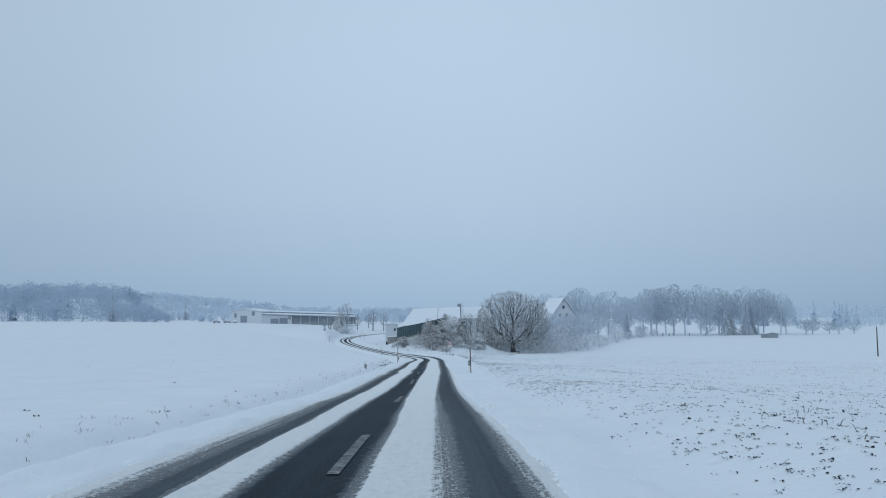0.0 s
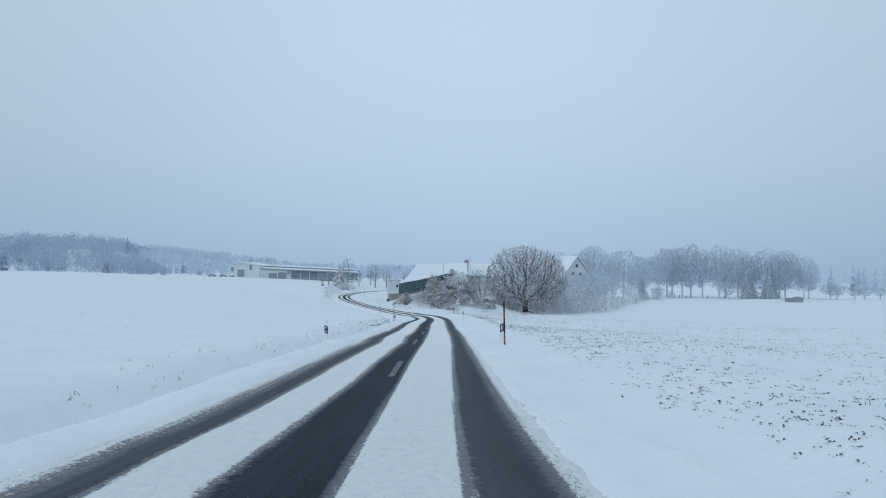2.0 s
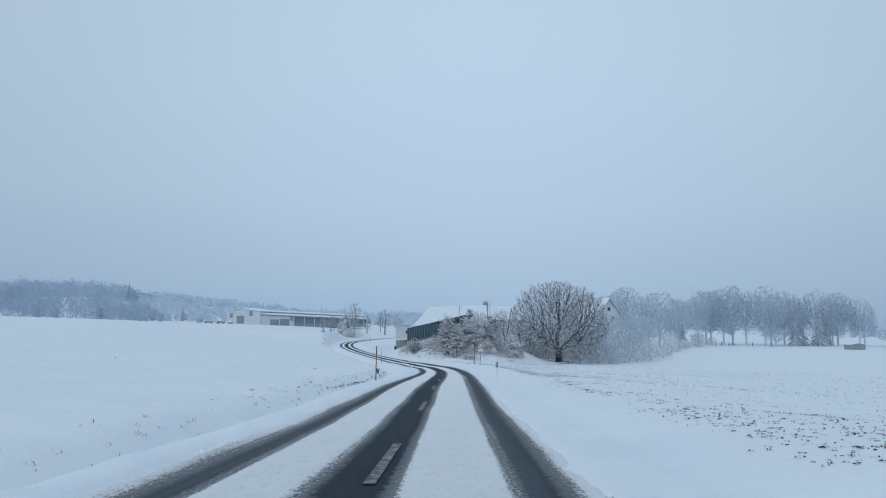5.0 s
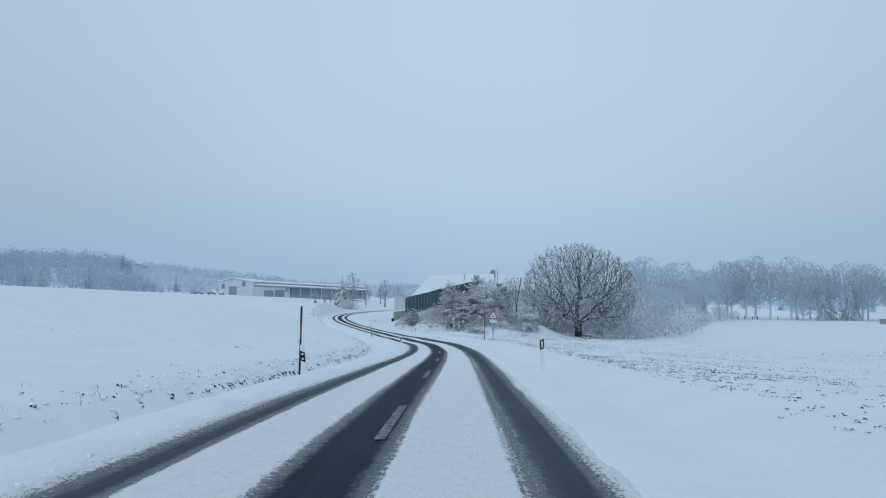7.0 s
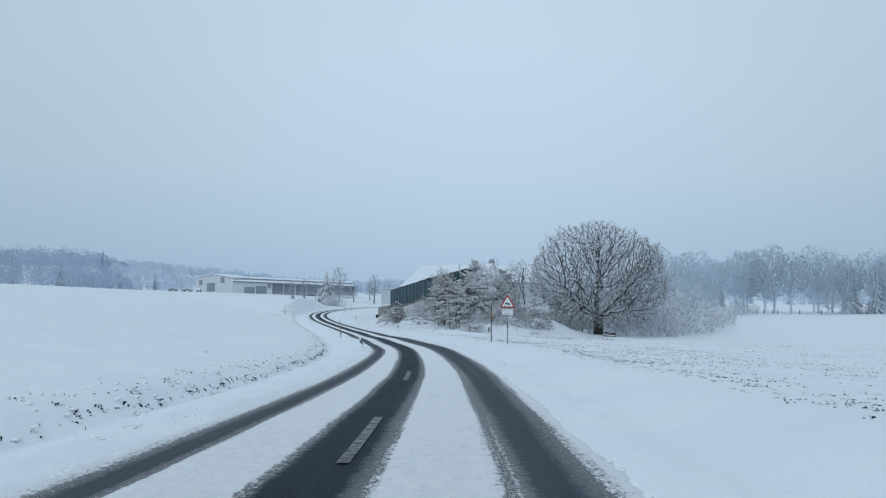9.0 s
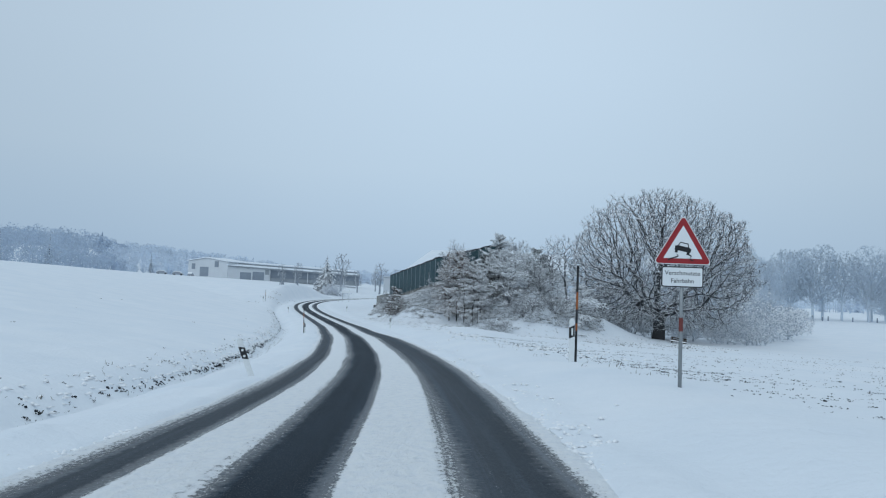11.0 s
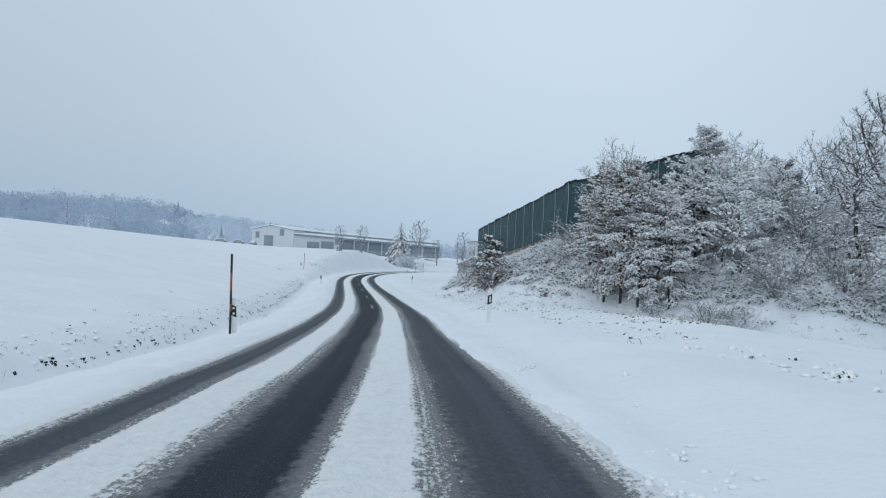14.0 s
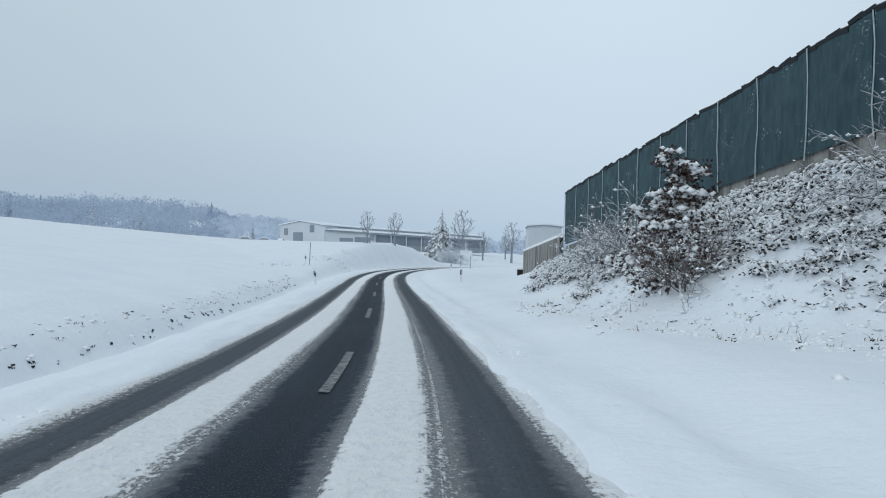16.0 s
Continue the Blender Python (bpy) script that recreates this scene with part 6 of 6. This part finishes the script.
def cane(s, rng, x, y, z):
    s.tube(arch(rng, x, y, z), [0.012, 0.013, 0.013, 0.012, 0.010, 0.007], 3, False)


def laden_cane(s, rng, x, y, z):
    """Snow in a lumpy ridge along an arching stem."""
    pts = arch(rng, x, y, z)
    w0 = rng.uniform(0.013, 0.030)
    for k in range(5):
        if rng.random() < 0.2:
            continue
        w = w0 * rng.uniform(0.7, 1.4)
        up = Vector((0, 0, w * 0.6))
        s.tube([pts[k] + up, pts[k + 1] + up], [w * rng.uniform(0.5, 1.0), w * rng.uniform(0.5, 1.0)], 4, False)


def tussock(s, rng, x, y, z):
    """A low tuft of broad, bent leaves."""
    for _ in range(rng.randint(4, 9)):
        a, h = rng.uniform(0, 6.28), rng.uniform(0.03, 0.09)
        d, side = Vector((math.cos(a), math.sin(a), 0)), Vector((-math.sin(a), math.cos(a), 0)) * rng.uniform(0.006, 0.016)
        p = Vector((x + rng.gauss(0, 0.05), y + rng.gauss(0, 0.05), z - 0.01))
        m, e = p + d * h * 0.5 + Vector((0, 0, h * 0.7)), p + d * h * rng.uniform(0.9, 1.5) + Vector((0, 0, h * rng.uniform(0.1, 0.8)))
        s.quad(p - side, p + side, m + side, m - side)
        s.tri(m - side, m + side, e)


def sprout(s, rng, x, y, z):
    """A few small leaves of the field's crop, half snowed under."""
    for _ in range(rng.randint(2, 5)):
        a, k = rng.uniform(0, 6.28), rng.uniform(0.010, 0.032)
        d, side = Vector((math.cos(a), math.sin(a), 0)), Vector((-math.sin(a), math.cos(a), 0)) * k * 0.38
        p = Vector((x + rng.gauss(0, 0.025), y + rng.gauss(0, 0.025), z + 0.004))
        m, e = p + d * k * 0.7 + Vector((0, 0, k * rng.uniform(0.3, 0.8))), p + d * k * 1.5 + Vector((0, 0, k * rng.uniform(0.0, 0.5)))
        s.quad(p, m - side, e, m + side)


sr = random.Random(99)


def at_side(u, y):
    return float(eased(CENTRE, y)) + u, y


def thick(x, y, cut):
    return float(lattice(np.array([x * 0.21]), np.array([y * 0.21]), 31)[0] + 0.5 * lattice(np.array([x * 0.9]), np.array([y * 0.9]), 32)[0]) > cut


right_spots = []
while len(right_spots) < 27000:
    y, out = sr.uniform(2, 178), 55 * sr.random() ** 1.9
    p = at_side(float(np.interp(y, (0, 30, 100, 160), (3.8, 4.2, 5.2, 6.8))) + out + sr.gauss(0, 0.25), y)
    if sr.random() < 0.30 or thick(*p, 0.05 - 0.45 * math.exp(-out / 6)):
        right_spots.append(p)
scatter("field_sprouts", "dark leaves of a crop poking through the snow", "plants", right_spots, sprout, M_SOIL, 1)
scatter("soil_clods", "dark soil clods poking through the snow of the field", "soil", right_spots[::6], lambda s, r, x, y, z: clod(s, r, x + 0.03, y, z, (0.008, 0.020)), M_SOIL, 11)
ditch_spots, y = [], 88.0
while y < 242:
    y += sr.uniform(0.15, 0.75) * float(np.interp(y, (88, 100, 145, 155, 175, 180, 242), (2.5, 1.0, 0.8, 0.25, 0.25, 1.6, 1.8)))
    u, n = -5.72 + sr.gauss(0, 0.05), sr.randint(2, 7)
    ditch_spots += [at_side(u + sr.gauss(0, 0.04), y + sr.gauss(0, 0.06)) for _ in range(n)]
slope_spots = [at_side(-6.0 - abs(sr.gauss(0, 0.45)), sr.uniform(80, 245)) for _ in range(1500)]
left_spots = [p for p in (at_side(-5.2 - 26 * sr.random() ** 2, sr.uniform(2, 200)) for _ in range(1500)) if thick(*p, 0.45)]
scatter("ditch_tussocks", "dark grass tufts along the snowed-in ditch", "grass", ditch_spots[::12] + slope_spots[::20] + left_spots[::6], tussock, M_TUSSOCK, 2)
# Dark clods also stand in for shaded hollows under the ditch edge.
scatter("ditch_marks", "dark clods for earth and shaded hollows along the snowed-in ditch", "soil", ditch_spots + slope_spots[1::4], lambda s, r, x, y, z: [clod(s, r, x - 0.02 * k, y + 0.06 * k, z - 0.01, (0.014, 0.034)) for k in range(2)], M_SOIL, 12)
scatter("ditch_snow", "small snow caps on the tufts by the ditch", "snow", [(x - 0.14, y) for x, y in ditch_spots[::4]] + slope_spots[::2], lambda s, r, x, y, z: s.pad((x + r.gauss(0, 0.07), y + r.gauss(0, 0.07), z + r.uniform(-0.035, 0.01)), r.uniform(0.05, 0.14), r.uniform(0.05, 0.14), r.uniform(0.03, 0.06), r), M_CLUMP, 13)
grass_spots = [p for p in (at_side(5.0 + 40 * sr.random() ** 1.6, sr.uniform(2, 200)) for _ in range(2400)) if thick(*p, 0.1)] + [at_side(-4.9 - abs(sr.gauss(0, 0.9)), sr.uniform(2, 205)) for _ in range(900)]
scatter("dry_grass", "dry grass blades standing out of the snow", "grass", grass_spots, blades, M_STRAW, 3)
bank_spots, low_spots = [], []
while len(bank_spots) < 7600 or len(low_spots) < 2200:
    x, y = sr.uniform(-18, 20), sr.uniform(199, 240)
    top, k = bank(np.array([x]), np.array([y]))
    k, off = float(k[0]), x - float(eased(CENTRE, y))
    if off < 4.5:
        continue
    if (0.25 < k or (0.08 < k and thick(x * 3, y * 3, 0.55 - 1.8 * k))) and k < 0.985 and y < 236 and x < 9:
        bank_spots.append((x, y))
    elif k <= 0.25 and off < 40 and thick(x * 1.7, y * 1.7, 0.1 - k):
        low_spots.append((x, y))
foot_spots = []
while len(foot_spots) < 1300:
    x, y = sr.uniform(-9, 16), sr.uniform(190, 205)
    off = x - float(eased(CENTRE, y))
    if off > 8 and thick(x * 1.3, y * 1.3, 0.45 - 0.03 * off):
        foot_spots.append((x, y))


def twiglet(s, rng, x, y, z):
    for _ in range(2):
        d = Vector((rng.gauss(0, 1), rng.gauss(0, 1), rng.uniform(0.0, 0.7))).normalized() * rng.uniform(0.10, 0.34)
        p = Vector((x + rng.gauss(0, 0.15), y + rng.gauss(0, 0.15), z + rng.uniform(-0.02, 0.12)))
        s.tube([p, p + d * 0.5 + Vector((0, 0, 0.04)), p + d], [0.008, 0.007, 0.004], 3, False)


def leaf_patch(s, rng, x, y, z):
    for _ in range(16):
        k = rng.uniform(0.018, 0.055)
        a = rng.uniform(0, 6.28)
        c = Vector((x + rng.gauss(0, 0.16), y + rng.gauss(0, 0.16), z + rng.uniform(0.0, 0.12)))
        u, v = Vector((math.cos(a), math.sin(a), rng.uniform(-0.7, 0.7))) * k, Vector((-math.sin(a), math.cos(a), rng.uniform(-1, 1))) * k * 0.7
        s.quad(c - u, c - v, c + u, c + v)


def snow_lump(s, rng, x, y, z):
    """Small lumps of snow borne by the leaves and stems."""
    for _ in range(3):
        k = rng.uniform(0.03, 0.09)
        s.pad((x + rng.gauss(0, 0.17), y + rng.gauss(0, 0.17), z + rng.uniform(0.07, 0.24)), k, k * rng.uniform(0.5, 1.0), k * rng.uniform(0.4, 0.8), rng)


# Dark leaves, packed to darken the gaps between the snowy stems.
M_UNDER = snowed("dark_leaves_in_gaps", (0.040, 0.038, 0.036), 0.92, 0.06)
scatter("brambles", "dark arching bramble stems covering the bank", "brambles", bank_spots[::5], cane, M_TWIG, 4)
scatter("undergrowth", "dark dead leaves filling the dark gaps between the snowy brambles", "undergrowth", bank_spots, leaf_patch, M_UNDER, 9)
scatter("bramble_twigs", "thin dark stems among the brambles", "brambles", bank_spots[1::5], twiglet, M_TWIG, 10)
scatter("bramble_snow", "ridges of snow lying along the bramble stems", "snow", bank_spots, laden_cane, M_CLUMP, 5)
scatter("snow_lumps", "lumps of snow lying among the brambles", "snow", bank_spots, snow_lump, M_CLUMP, 14)
scatter("bank_earth", "dark earth and leaves showing on the bank", "soil", low_spots[:1100] + foot_spots[::2], lambda s, r, x, y, z: clod(s, r, x, y, z, (0.012, 0.036)), M_SOIL, 6)
margin_spots = [at_side(7.2 + sr.gauss(0, 0.8) + 1.2 * float(lattice(np.array([y * 0.15]), np.array([5.0]), 61)[0]), y) for y in (sr.uniform(150, 204) for _ in range(300))]
scatter("margin_tufts", "snowy dark grass tufts along the field margin", "grass", margin_spots[::4], tussock, M_TUSSOCK, 17)
scatter("margin_snow", "lumps of snow on the tufts of the field margin", "snow", margin_spots, lambda s, r, x, y, z: s.pad((x + r.gauss(0, 0.08), y + r.gauss(0, 0.08), z + 0.01), r.uniform(0.04, 0.12), r.uniform(0.04, 0.12), r.uniform(0.03, 0.07), r), M_CLUMP, 18)
scatter("bank_tufts", "small dark tufts and leaves on the foot of the bank", "grass", low_spots[300:460] + foot_spots[::10], tussock, M_TUSSOCK, 15)
scatter("foot_snow", "small lumps of snow on the foot of the bank", "snow", low_spots + foot_spots, lambda s, r, x, y, z: s.pad((x + r.gauss(0, 0.1), y + r.gauss(0, 0.1), z - 0.012), r.uniform(0.03, 0.10), r.uniform(0.03, 0.10), r.uniform(0.025, 0.055), r), M_CLUMP, 16)
scatter("bank_grass", "dry stalks on the foot of the bank", "grass", low_spots[:300] + foot_spots[:250], lambda s, r, x, y, z: blades(s, r, x, y, z, (0.06, 0.24)), M_STRAW, 8)
knoll_spots = [(x + sr.gauss(0, 0.9), y + sr.gauss(0, 1.6)) for x, y, n in ((-44.6, 273.4, 60), (-47.2, 286, 30), (-43.2, 258, 20), (-46.0, 300, 20)) for _ in range(n)]
scatter("knoll_grass", "dry grass showing on the snowy side of the knoll", "grass", knoll_spots, lambda s, r, x, y, z: blades(s, r, x, y, z, (0.10, 0.30)), M_STRAW, 19)
edge_spots = []
outer = np.array(TRACKS)
for _ in range(9000):
    y, off = sr.uniform(-2, 215), abs(sr.gauss(0, 0.30))
    edge_spots.append(at_side(float(np.interp(y, outer[:, 0], outer[:, 12])) + 0.16 + off if sr.random() < 0.6 else float(np.interp(y, outer[:, 0], outer[:, 1])) - 0.16 - off, y))
scatter("snow_crumbs", "crumbs of ploughed snow along the road edge", "snow", edge_spots, lambda s, r, x, y, z: s.pad((x, y, z + 0.02), r.uniform(0.02, 0.07), r.uniform(0.02, 0.07), r.uniform(0.015, 0.035), r), M_CLUMP, 7)
